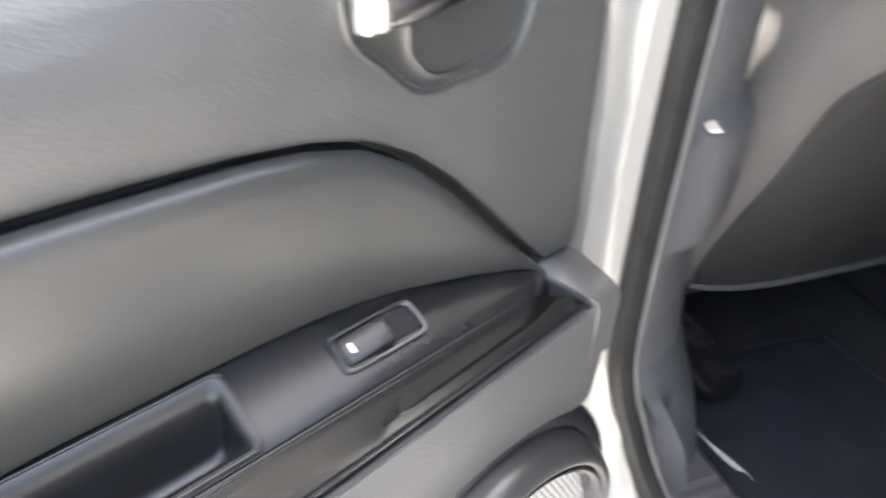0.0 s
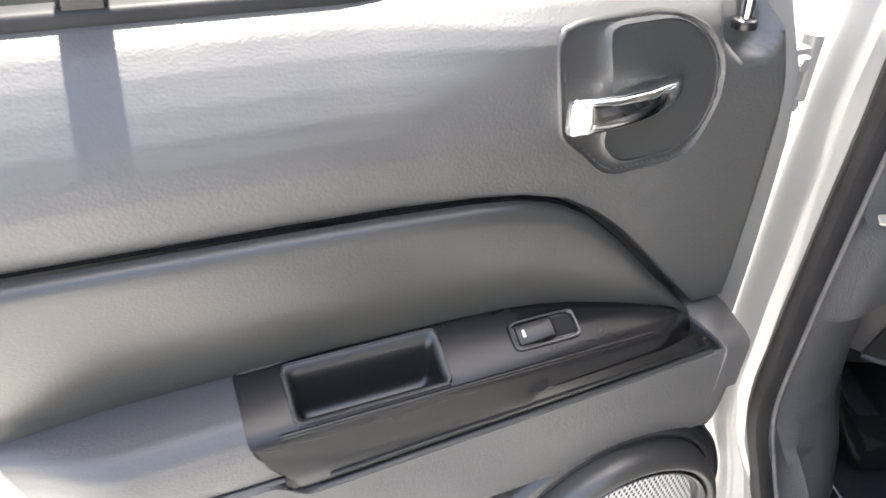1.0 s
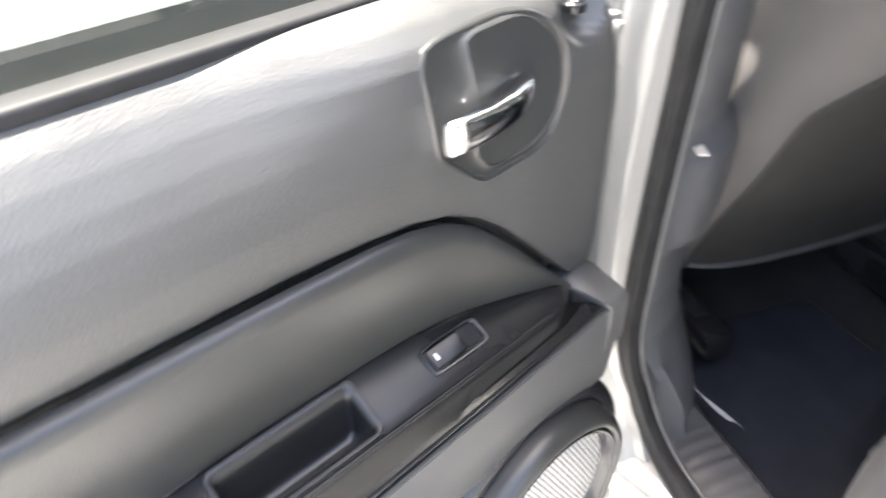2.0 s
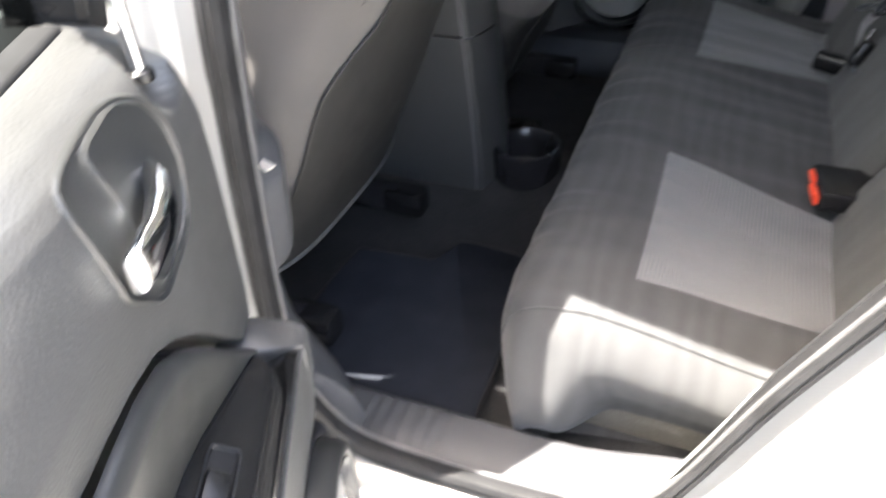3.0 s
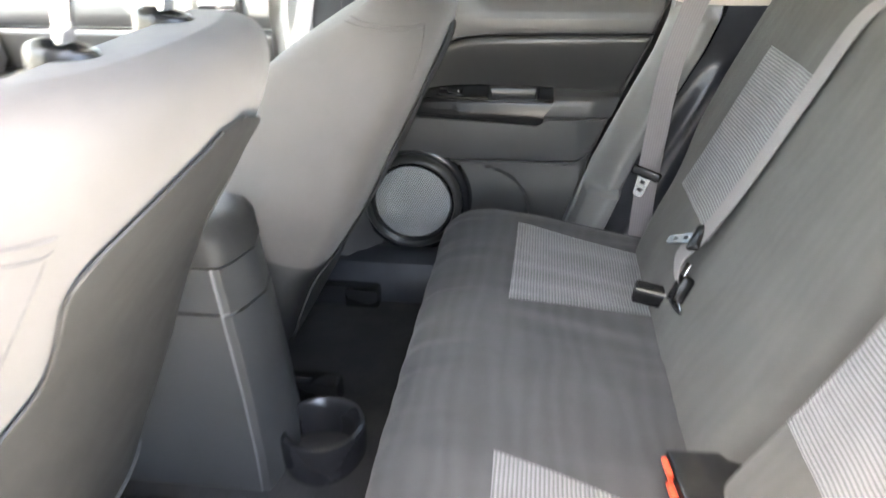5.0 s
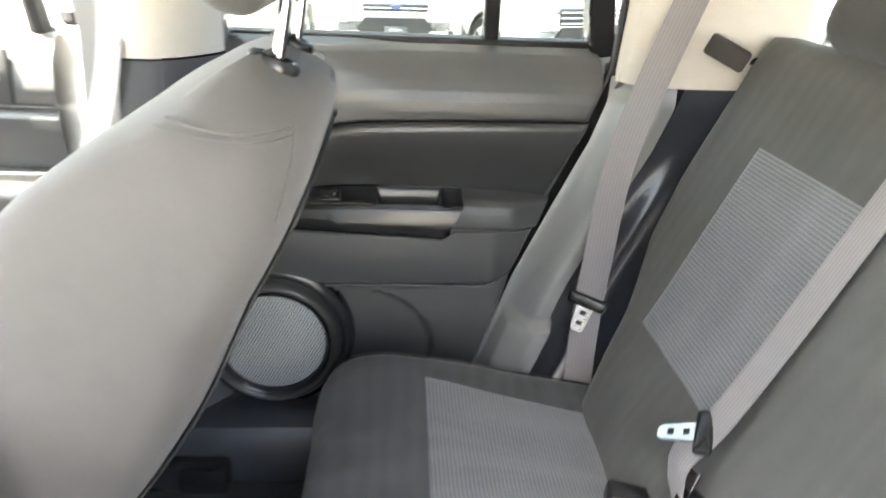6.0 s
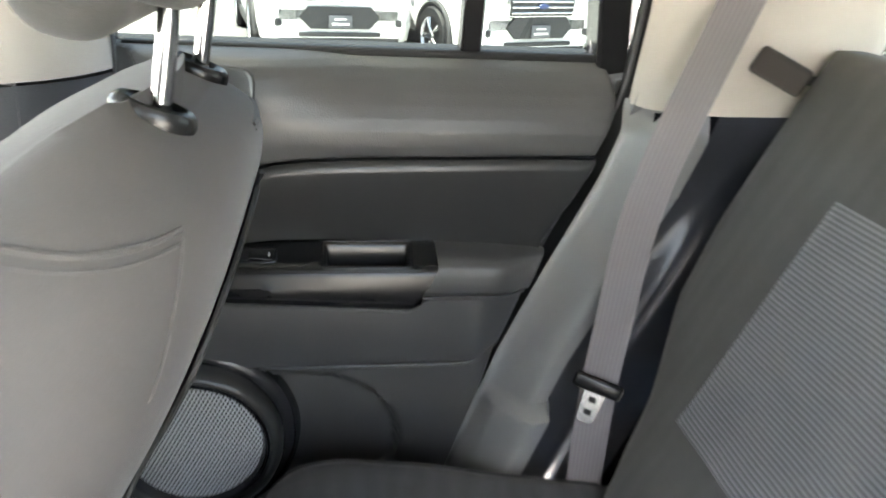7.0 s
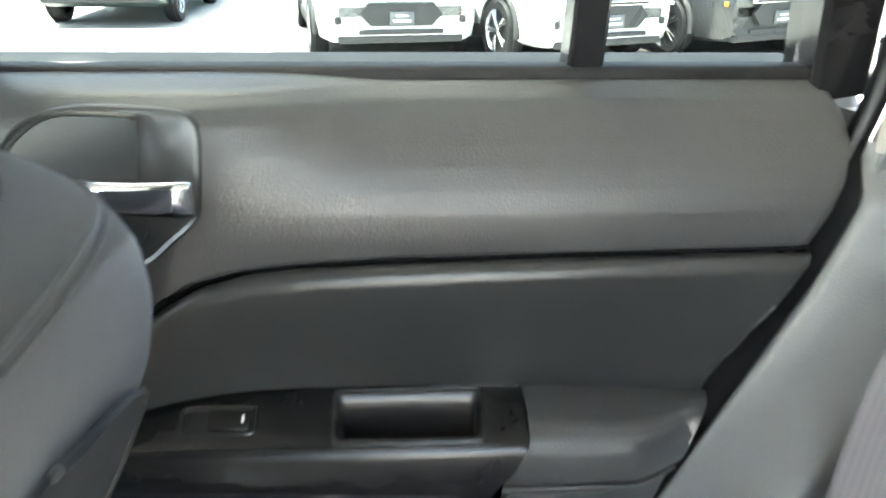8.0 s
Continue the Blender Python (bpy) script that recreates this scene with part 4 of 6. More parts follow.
# ---- outer body, roof and front ----
def outer_side(sgn):
    def quarter(u, v):
        x = 0.62 + 1.25 * u
        z = 0.30 + 0.80 * v
        y = 0.872 - 0.05 * smooth((x - 1.5) / 0.37) - 0.02 * (1 - v) ** 2
        d = math.hypot(x - 1.02, z - 0.36)
        if d < 0.40:
            k = 0.40 / max(d, 0.05)
            x, z = 1.02 + (x - 1.02) * k, 0.36 + (z - 0.36) * k
        e = interp([(0.3, 0.50), (0.5, 0.535), (0.6, 0.60), (0.86, 0.73), (1.1, 0.84)], z)
        return (max(x, e + 0.05), sgn * y, max(z, 0.28))
    bm = surface(quarter, 40, 30)
    structure("quarter_panel", bm, WHITE_PAINT, "white painted rear quarter of the car", "car body", 60)
    rings = [[(x, sgn * y, z) for y, z in ((0.60, 0.25), (0.87, 0.30), (0.885, 0.62), (0.875, 0.93), (0.78, 1.02), (0.60, 1.03))] for x in (-2.40, -2.30, -2.1, -1.7, -1.3, -1.17)]
    structure("front_fender", loft(rings), WHITE_PAINT, "white painted front fender", "car body", 40)


outer_side(-1)
outer_side(1)


def roof_fn(off):
    def f(u, v):
        x = -0.62 + 2.46 * u
        y = (-0.612 - (0.043 if v < 0.5 else 0.138) * smooth((x + 0.17) / 0.30)) * (1 - 2 * v)
        z = 1.60 - 0.06 * abs(2 * v - 1) ** 3 - 0.05 * (2 * u - 1) ** 2 + off
        return (x, y, z)
    return f


structure("roof", surface(roof_fn(0.02), 30, 20), WHITE_PAINT, "white painted car roof", "roof", 60)
structure("ceiling", surface(roof_fn(-0.02), 30, 20), HEADLINER, "pale cloth headliner", "headliner", 60)
for sgn in (-1, 1):
    out = 0.0 if sgn < 0 else 0.095
    rail = curve([(-0.66, sgn * 0.600, 1.535), (-0.2, sgn * 0.612, 1.555), (-0.05, sgn * (0.622 + out * 0.5), 1.555), (0.1, sgn * (0.645 + out), 1.55), (0.25, sgn * (0.655 + out), 1.55), (0.8, sgn * (0.652 + out), 1.55), (1.86, sgn * (0.60 + out), 1.50)], 8)
    structure("roof_rail", tube(rail, 0.030, 10), WHITE_PAINT, "white painted roof rail over the doors", "roof rail")
    ap = [(-1.28, sgn * 0.80, 1.02), (-1.0, sgn * 0.765, 1.25), (-0.64, sgn * 0.69, 1.53)]
    structure("front_pillar", tube(curve(ap, 6), 0.045, 10), PILLAR_DARK, "dark trimmed windscreen pillar", "car pillar")
structure("windscreen_header", rounded_box((0.10, 1.36, 0.05), (-0.62, 0, 1.565), 0.02), BEIGE, "pale header over the windscreen", "header")
ws = structure("windscreen", surface(lambda u, v: (-1.26 + 0.62 * v, (-0.74 + 1.48 * u) * (1 - 0.1 * v), 1.03 + 0.52 * v), 8, 8), GLASS, "clear windscreen glass", "windscreen")
ws.visible_shadow = False
structure("bonnet", surface(lambda u, v: (-2.42 + 1.17 * u, -0.78 + 1.56 * v, 0.98 + 0.07 * smooth(u * 1.6) - 0.05 * (2 * v - 1) ** 4 - 0.10 * (1 - smooth(u / 0.12))), 20, 14), WHITE_PAINT, "white painted bonnet", "bonnet", 60)
structure("front_end", rounded_box((0.16, 1.66, 0.66), (-2.42, 0, 0.60), 0.06), WHITE_PAINT, "white painted front end of the car", "car body")
structure("firewall", rounded_box((0.05, 1.5, 0.66), (-1.24, 0, 0.70), 0.01), CARPET, "dark carpeted firewall", "firewall")
structure("tailgate", rounded_box((0.07, 1.60, 0.80), (1.86, 0, 0.70), 0.03), WHITE_PAINT, "white painted tailgate", "tailgate")
structure("tailgate_frame", merge(rounded_box((0.06, 1.36, 0.08), (1.80, 0, 1.53), 0.02), rounded_box((0.06, 0.10, 0.46), (1.83, 0.66, 1.31), 0.02), rounded_box((0.06, 0.10, 0.46), (1.83, -0.66, 1.31), 0.02)), BEIGE, "pale trim round the rear window", "tailgate trim")
rw = structure("rear_window", surface(lambda u, v: (1.86 - 0.04 * v, -0.62 + 1.24 * u, 1.08 + 0.44 * v), 4, 4), GLASS, "rear window glass", "window")
rw.visible_shadow = False
structure("cargo_floor", rounded_box((0.95, 1.40, 0.03), (1.38, 0, 0.66), 0.008), CARPET, "dark carpeted cargo floor", "cargo floor")

# dashboard
dash = thing("dashboard", "dark grey plastic dashboard under the windscreen", "dashboard")
db = []
for i in range(25):
    y = -0.74 + 1.48 * i / 24
    db.append([(-1.20, y, 1.02), (-0.98, y, 1.055), (-0.86, y, 1.04), (-0.80, y, 1.0), (-0.79, y, 0.93), (-0.83, y, 0.86), (-0.80, y, 0.74), (-0.88, y, 0.62), (-1.20, y, 0.60)])
part("dash_body", loft(db), PILLAR_DARK, dash, sharp=50)
part("dash_trim", rounded_box((0.012, 0.34, 0.012), (-0.787, 0.46, 0.905), 0.004), PILLAR_GREY, dash, "thin grey trim line")
part("glove_box", rounded_box((0.02, 0.40, 0.15), (-0.805, 0.44, 0.80), 0.008), DOOR_SOFT, dash)

# steering wheel
wheel = thing("steering_wheel", "dark grey steering wheel before the driver seat", "steering wheel")
tm = Matrix.Translation((-0.60, -0.37, 0.98)) @ Euler((0, radians(-65), 0)).to_matrix().to_4x4()
rim = [tm @ Vector((0.185 * math.cos(a), 0.185 * math.sin(a), 0)) for a in [2 * math.pi * k / 40 for k in range(41)]]
part("rim", tube(rim, 0.016, 10), PILLAR_DARK, wheel)
part("hub", rounded_box((0.16, 0.14, 0.06), tm @ Vector((0, 0, -0.02)), 0.02, 3, tm.to_3x3()), PILLAR_DARK, wheel)
for a in (0, math.pi, -math.pi / 2):
    part("spoke", tube([tm @ Vector((0.06 * math.sin(a), 0.06 * math.cos(a), -0.02)), tm @ Vector((0.18 * math.sin(a), 0.18 * math.cos(a), 0))], 0.014, 8), PILLAR_DARK, wheel)


# ---- front doors ----
def front_door(sgn):
    d = thing("car_door", "closed front car door with charcoal inner panel", "car door", "front doors")
    X0, X1 = -1.12, -0.118

    def P(pts, n=30):
        rings = []
        for i in range(n + 1):
            x = X0 + (X1 - X0) * i / n
            rings.append([(x, sgn * y, z) for y, z in pts])
        return loft(rings, caps=False, closed=False)
    part("upper_pad", P([(0.80, 1.118), (0.785, 1.115), (0.765, 1.10), (0.752, 1.075), (0.748, 1.04), (0.747, 1.014), (0.756, 1.008)]), DOOR_PLASTIC, d, "grained charcoal upper door pad", 60)
    part("middle_pad", P([(0.758, 1.004), (0.750, 0.998), (0.748, 0.985), (0.756, 0.94), (0.765, 0.905)]), DOOR_SOFT, d, sharp=60)
    part("armrest", P([(0.768, 0.903), (0.71, 0.897), (0.695, 0.885), (0.692, 0.86), (0.70, 0.84)]), DOOR_SOFT, d, "charcoal door armrest", 60)
    part("lower_pad", P([(0.702, 0.84), (0.715, 0.80), (0.72, 0.60), (0.725, 0.44)]), DOOR_PLASTIC, d, sharp=60)
    part("outer_skin", loft([[(x, sgn * y, z) for y, z in ((0.775, 0.36), (0.875, 0.36), (0.888, 0.62), (0.880, 0.95), (0.835, 1.125), (0.81, 1.125), (0.775, 1.0))] for x in (-1.14, -1.0, -0.6, -0.2, -0.095)]), WHITE_PAINT, d, "white painted outer skin", 40)
    fr = merge(tube([(X1 - 0.030, sgn * 0.81, 1.11), (X1 - 0.034, sgn * 0.672, 1.52)], 0.018, 8), tube([(X1 - 0.034, sgn * 0.664, 1.53), (-0.60, sgn * 0.652, 1.515), (-0.95, sgn * 0.76, 1.24), (-1.16, sgn * 0.815, 1.11)], 0.02, 8))
    w = part("window_frame", fr, RUBBER, d, "black window frame")
    g = part("pane", surface(lambda u, v: (-1.10 + 0.50 * v + (1.0 - 0.50 * v) * u, sgn * (0.812 - 0.36 * v * 0.41), 1.10 + 0.41 * v), 6, 6), GLASS, w)
    g.visible_shadow = False
    part("handle_bezel", rounded_box((0.12, 0.012, 0.09), (-0.24, sgn * 0.748, 1.055), 0.005), DOOR_SOFT, d)
    part("lever", rounded_box((0.09, 0.012, 0.022), (-0.235, sgn * 0.738, 1.06), 0.005, 3), CHROME, d, "chrome door lever")


front_door(1)
front_door(-1)


# ---- front seats ----
BACK = [((-0.055, 0.545), (-0.27, 0.62), 0.245), ((-0.03, 0.61), (-0.245, 0.68), 0.25), ((0.00, 0.675), (-0.21, 0.74), 0.25), ((0.033, 0.745), (-0.18, 0.81), 0.243), ((0.07, 0.835), (-0.14, 0.89), 0.24), ((0.108, 0.93), (-0.105, 0.985), 0.238),
        ((0.15, 1.005), (-0.068, 1.05), 0.236), ((0.188, 1.07), (-0.025, 1.105), 0.230), ((0.210, 1.125), (0.018, 1.142), 0.218), ((0.208, 1.158), (0.058, 1.162), 0.200), ((0.192, 1.174), (0.082, 1.172), 0.180), ((0.172, 1.182), (0.118, 1.180), 0.145)]


def build_front_seat(root, seam_at, full):
    rings = []
    fine = []
    for k in range(len(BACK) - 1):
        for i in range(4):
            t = i / 4
            fine.append(k + t)
    fine.append(len(BACK) - 1)

    def cr(f, idx, j=None):
        k = min(int(f), len(BACK) - 2)
        t = f - k
        g = [BACK[max(0, min(len(BACK) - 1, k + q))] for q in (-1, 0, 1, 2)]
        g = [h[idx] if j is None else h[idx][j] for h in g]
        if idx == 0 and j == 0 and not full:
            g = [q + 0.013 * max(0.0, 1 - ((e - 5.2) / 2.0) ** 2) - 0.030 * smooth((3.8 - e) / 2) - 0.006 * smooth((e - 7) / 1.5) for e, q in zip([max(0, min(len(BACK) - 1, k + i)) for i in (-1, 0, 1, 2)], g)]
        if idx == 0 and j == 0:
            g = [q + (0.11 if full else 0.0) * max(0.0, BACK[max(0, min(len(BACK) - 1, k + i))][0][1] - 0.85) for i, q in zip((-1, 0, 1, 2), g)]
        if idx == 0 and j == 1 and not full:
            g = [q - 0.010 * smooth((e - 7) / 4) for e, q in zip([max(0, min(len(BACK) - 1, k + i)) for i in (-1, 0, 1, 2)], g)]
        if idx == 1 and j == 1 and not full:
            g = [q + 0.026 * smooth((e - 6) / 4) for e, q in zip([max(0, min(len(BACK) - 1, k + i)) for i in (-1, 0, 1, 2)], g)]
        a, b, c, d = g
        return 0.5 * (2 * b + (c - a) * t + (2 * a - 5 * b + 4 * c - d) * t * t + (3 * b - a - 3 * c + d) * t ** 3)
    N = 40

    def square(f):
        """Exponent of the cross-section: small is boxy."""
        return 0.62 + 0.22 * smooth((f - 5.5) / 3) if full else 0.36 + 0.58 * smooth((f - 6.0) / 3.5)

    def wider(f):
        return 0.022 * smooth((5.6 - f) / 1.5) if full else 0.020 * smooth((7.8 - f) / 2.5) - 0.030 * smooth((f - 7.2) / 3)

    def fuller(f):
        """The passenger seat's back is deeper towards its front."""
        return 0.0 if full else -(0.012 + 0.045 * smooth((9.5 - f) / 5)) * smooth((10.6 - f) / 1.5)

    def crown(f, y):
        """Drop of the passenger seat's top towards its sides."""
        return 0.0 if full else 0.028 * smooth((f - 6.0) / 4.0) * (abs(y) / 0.2) ** 2.2
    for f in fine:
        rx, rz, fx, fz, w = cr(f, 0, 0), cr(f, 0, 1), cr(f, 1, 0) + fuller(f), cr(f, 1, 1), cr(f, 2)
        w += wider(f)
        cx, cz, hx, hz = (rx + fx) / 2, (rz + fz) / 2, (rx - fx) / 2, (rz - fz) / 2
        r = []
        for k in range(N):
            a = 2 * math.pi * k / N
            c, d = math.cos(a), math.sin(a)
            ex = square(f)
            c, d = math.copysign(abs(c) ** ex, c), math.copysign(abs(d) ** ex, d)
            dip = 0.0
            if c < -0.5:
                dip = 0.035 * (1 - d * d)
            r.append((cx + hx * c + dip, w * d, cz + hz * c - dip * 0.4 - crown(f, w * d)))
        rings.append(r)
    cut = 0 if full else 11
    part("backrest", loft(rings[cut:]), SEAT_GREY, root, "taupe cloth seat back", 60)
    if cut:
        part("lower_cover", loft([[(x, y * 0.995, z) for x, y, z in r] for r in rings[:cut + 1]]), SEAT_VINYL, root, "dark vinyl lower cover of the seat back", 60)
    PANEL = [(0.0, 0.83), (4.25, 0.83), (4.75, 0.72), (5.1, 0.60), (5.5, 0.63), (6.4, 0.71), (6.8, 0.66), (7.2, 0.49), (7.5, 0.28), (7.7, 0.06)]

    def rear(u, v):
        f = 7.7 * v
        rx, rz, fx, fz, w = cr(f, 0, 0), cr(f, 0, 1), cr(f, 1, 0), cr(f, 1, 1), cr(f, 2)
        q = (2 * u - 1)
        w += wider(f)
        wid = (1.0 if full else 0.84) * w * sum(interp(PANEL, f + e) for e in (-0.12, 0.0, 0.12)) / 3
        d = q * wid / w
        ex = square(f)
        c = max(0.0, 1 - abs(d) ** (2 / ex)) ** (ex / 2)
        cx, cz, hx, hz = (rx + fx) / 2, (rz + fz) / 2, (rx - fx) / 2, (rz - fz) / 2
        return (cx + hx * c + 0.004, w * d * 1.01, cz + hz * c)
    pn = surface(rear, 40, 64)
    part("rear_panel", pn, SEAT_VINYL, root, "dark vinyl rear panel with piped edge", 60)
    for s in (-1, 1):
        edge = [Vector(rear(0.004 if s < 0 else 0.996, i / 60)) for i in range(61)]
        part("piping", tube(edge, 0.0022, 6), SEAT_VINYL, root)
    if full:
        part("lower_flap", tube([rear(i / 20, 0.0) for i in range(21)], 0.005, 8), LIP_GREY, root, "grey lower edge of the seat back")
    # double-stitched seam over the shoulder, from one rear corner round the front to the other, and the creases below its ends
    def skin_point(f, a, out=1.003):
        rx, rz, fx, fz, w = cr(f, 0, 0), cr(f, 0, 1), cr(f, 1, 0) + fuller(f), cr(f, 1, 1), cr(f, 2)
        w += wider(f)
        c, d = math.cos(a), math.sin(a)
        ex = square(f)
        c, d = math.copysign(abs(c) ** ex, c), math.copysign(abs(d) ** ex, d)
        dip = 0.035 * (1 - d * d) if c < -0.5 else 0
        return ((rx + fx) / 2 + (rx - fx) / 2 * c * out + dip, w * d * out, (rz + fz) / 2 + (rz - fz) / 2 * c - dip * 0.4 - crown(f, w * d))
    for at, lo, hi in ((seam_at, 48, 165), (seam_at, 195, 312)) if full else ((seam_at + 0.45, 2, 62), (seam_at, 247, 311)):
        for row, r_ in ((0.0, 0.0019), (0.20, 0.0010)):
            path = [skin_point(at - row, radians(lo + (hi - lo) * k / 30)) for k in range(31)]
            part("seam", tube(path, r_, 6), SEAT_GREY, root, "stitched seam round the shoulder" if row == 0 else "")
    for a0 in (48, 312) if full else (312,):
        path = [skin_point(seam_at - 0.15 - 1.6 * k / 14, radians(a0 + (2.5 if a0 > 180 else -2.5) * k / 14), 1.001) for k in range(15)]
        part("crease", tube(path, 0.0012, 6), SEAT_GREY, root)
    # headrest and posts
    for s in (-1, 1):
        post = part("headrest_post", tube(curve([(0.149, s * 0.077, 1.15), (0.156, s * 0.077, 1.185), (0.165, s * 0.077, 1.235), (0.174, s * 0.077, 1.30)], 4), 0.0068, 14), CHROME, root, "chrome headrest post")
        rings = []
        for q, h in ((1.02, -0.014), (1.04, -0.002), (1.0, 0.0022), (0.90, 0.0050), (0.76, 0.0058), (0.62, 0.0044), (0.50, 0.0022), (0.34, 0.0030), (0.30, 0.0010)):
            rings.append([((0.027 if q > 0.4 else 0.024) * q * math.cos(t), (0.0165 if q > 0.4 else 0.024) * q * math.sin(t), h) for t in [2 * math.pi * k / 28 for k in range(28)]])
        gd = loft(rings, caps=False)
        bmesh.ops.transform(gd, matrix=Matrix.Translation((0.1545 if full else 0.1515, s * 0.077, 1.1835 if full else 1.1808)) @ Euler((0, radians(10 if full else 20), 0)).to_matrix().to_4x4(), verts=gd.verts)
        part("guide", gd, TRIM_BLACK, post, "oval dark plastic post guide")
    # face pad hangs lower than the back of the headrest
    hr = rounded_box((0.068, 0.29, 0.188), (-0.022, 0, 0.010), 0.030, 6)
    bk = rounded_box((0.064, 0.262, 0.160), (0.023, 0, 0.022), 0.026, 6)
    tmp = bpy.data.meshes.new("headrest_back")
    bk.to_mesh(tmp)
    bk.free()
    hr.from_mesh(tmp)
    bpy.data.meshes.remove(tmp)
    bmesh.ops.transform(hr, matrix=Matrix.Translation((0.154, 0, 1.320 if full else 1.308)) @ Euler((0, radians(10), 0)).to_matrix().to_4x4(), verts=hr.verts)
    part("headrest", hr, SEAT_EDGE, root, "charcoal cloth headrest", 60)
    # cushion and base
    cu = rounded_box((0.52, 0.50, 0.16), (-0.38, 0, 0.60), 0.055, 5)
    part("cushion", cu, SEAT_GREY, root, "taupe cloth seat cushion", 60)
    for s in (-1, 1):
        part("side_shield", rounded_box((0.44, 0.03, 0.15), (-0.36, s * 0.258, 0.54), 0.014, 3), PILLAR_DARK, root, "dark plastic seat side shield")
    part("base", rounded_box((0.46, 0.42, 0.08), (-0.38, 0, 0.50), 0.02, 2), SEAT_VINYL, root)
    for s in (-1, 1):
        part("seat_rail", rounded_box((0.50, 0.035, 0.06), (-0.30, s * 0.19, 0.43), 0.006, 2), BLACK_GLOSS, root, "dark steel seat rail")
        part("rail_end", rounded_box((0.085, 0.054, 0.056), (-0.038, s * 0.19, 0.430), 0.012, 2), TRIM_BLACK, root, "black rail end cap")


driver_seat = thing("front_seat", "taupe cloth driver seat with dark vinyl rear panel", "car seat", "front seats", Matrix.Translation((0.012, -0.372, 0.018)))
build_front_seat(driver_seat, 7.25, True)
tagp = rounded_box((0.034, 0.003, 0.017), (0.106, -0.226, 1.131), 0.001, 1, Euler((radians(-20), radians(15), 0)).to_matrix())
tag_ob = part("airbag_tag", tagp, TRIM_BLACK, driver_seat, "small black cloth tag with white print")
for k in range(3):
    part("print_bar", rounded_box((0.018, 0.001, 0.003), (0.106, -0.2285, 1.1265 + 0.005 * k), 0.0003, 1, Euler((radians(-20), radians(15), 0)).to_matrix()), WHITE_MARK, tag_ob)
passenger_seat = thing("front_seat", "taupe cloth passenger seat set further back", "car seat", "front seats", Matrix.Translation((0.138, 0.405, -0.022)))
build_front_seat(passenger_seat, 8.45, False)

# ---- rear bench ----
bench = thing("rear_bench", "charcoal cloth rear bench with ribbed pale inserts", "car seat")
CUSH = [(0.335, 0.42), (0.318, 0.46), (0.304, 0.51), (0.298, 0.56), (0.302, 0.60), (0.315, 0.628), (0.338, 0.646), (0.37, 0.655), (0.41, 0.657), (0.46, 0.651), (0.53, 0.638), (0.62, 0.618), (0.72, 0.600), (0.80, 0.590), (0.86, 0.585)]
CUSH_C = curve([(x, 0, z) for x, z in CUSH], 4)
# rows of width, drop, inset and the half width reached there: the side rolls over and tucks in below
ENDS = [(0.0, 0.0, 0.0, 0.0), (0.52, 0.0, 0.0, 0.52), (0.56, 0.001, 0.002, 0.56), (0.59, 0.006, 0.006, 0.59), (0.612, 0.018, 0.014, 0.612), (0.632, 0.042, 0.024, 0.632), (0.652, 0.085, 0.034, 0.652), (0.668, 0.12, 0.044, 0.666), (0.68, 0.15, 0.05, 0.672), (0.70, 0.18, 0.056, 0.668), (0.72, 0.21, 0.06, 0.650), (0.74, 0.235, 0.064, 0.625)]


def cushion_point(i, y):
    p = CUSH_C[i]
    a = abs(y)
    drop = interp([(e[0], e[1]) for e in ENDS], a)
    inset = interp([(e[0], e[2]) for e in ENDS], a)
    wide = math.copysign(interp([(e[0], e[3]) for e in ENDS], a), y)
    tuck = smooth((a - 0.640) / 0.05) * smooth((p.x - 0.345) / 0.13)
    wide = math.copysign(abs(wide) - 0.065 * tuck, y)
    z = p.z
    if z > 0.42:
        z = 0.42 + (p.z - 0.42) * max(0.02, 1 - drop / 0.24)
    k = smooth((0.50 - p.x) / 0.2)
    sag = 0.006 * math.exp(-((a - 0.36) / 0.12) ** 2) * smooth((p.x - 0.40) / 0.1)
    crown = 0.006 * math.exp(-(y / 0.13) ** 2) * smooth((p.x - 0.36) / 0.06)
    ridge = (0.0045 + 0.005 * smooth((0.44 - p.x) / 0.1)) * noise.noise(Vector((p.x * 4, y * 26, p.z * 3))) + 0.003 * noise.noise(Vector((p.x * 9, y * 9, 3.0)))
    return Vector((p.x + inset * k + 0.003 * noise.noise(Vector((y * 6, p.z * 5, 1))), wide, z - sag + crown + ridge * smooth((p.z - 0.45) / 0.1)))


ys = [-0.74 + 1.48 * j / 164 for j in range(165)]
verts = [cushion_point(i, y) for y in ys for i in range(len(CUSH_C))]
w = len(CUSH_C)
faces = [(j * w + i, j * w + i + 1, (j + 1) * w + i + 1, (j + 1) * w + i) for j in range(len(ys) - 1) for i in range(w - 1)]
faces += [tuple(range(w)), tuple((len(ys) - 1) * w + i for i in range(w))]
cushion = part("cushion", bm_from(verts, faces), SEAT_DARK, bench, "charcoal cloth seat cushion with soft creases", 60)


def cushion_z(x, y):
    best = None
    for i in range(16, w - 1):
        a, b = CUSH_C[i], CUSH_C[i + 1]
        if a.x <= x <= b.x:
            t = (x - a.x) / (b.x - a.x)
            return cushion_point(i, y).z * (1 - t) + cushion_point(i + 1, y).z * t
    return 0.6


def quad(c, u, v):
    return c[0] * (1 - u) * (1 - v) + c[1] * u * (1 - v) + c[2] * u * v + c[3] * (1 - u) * v


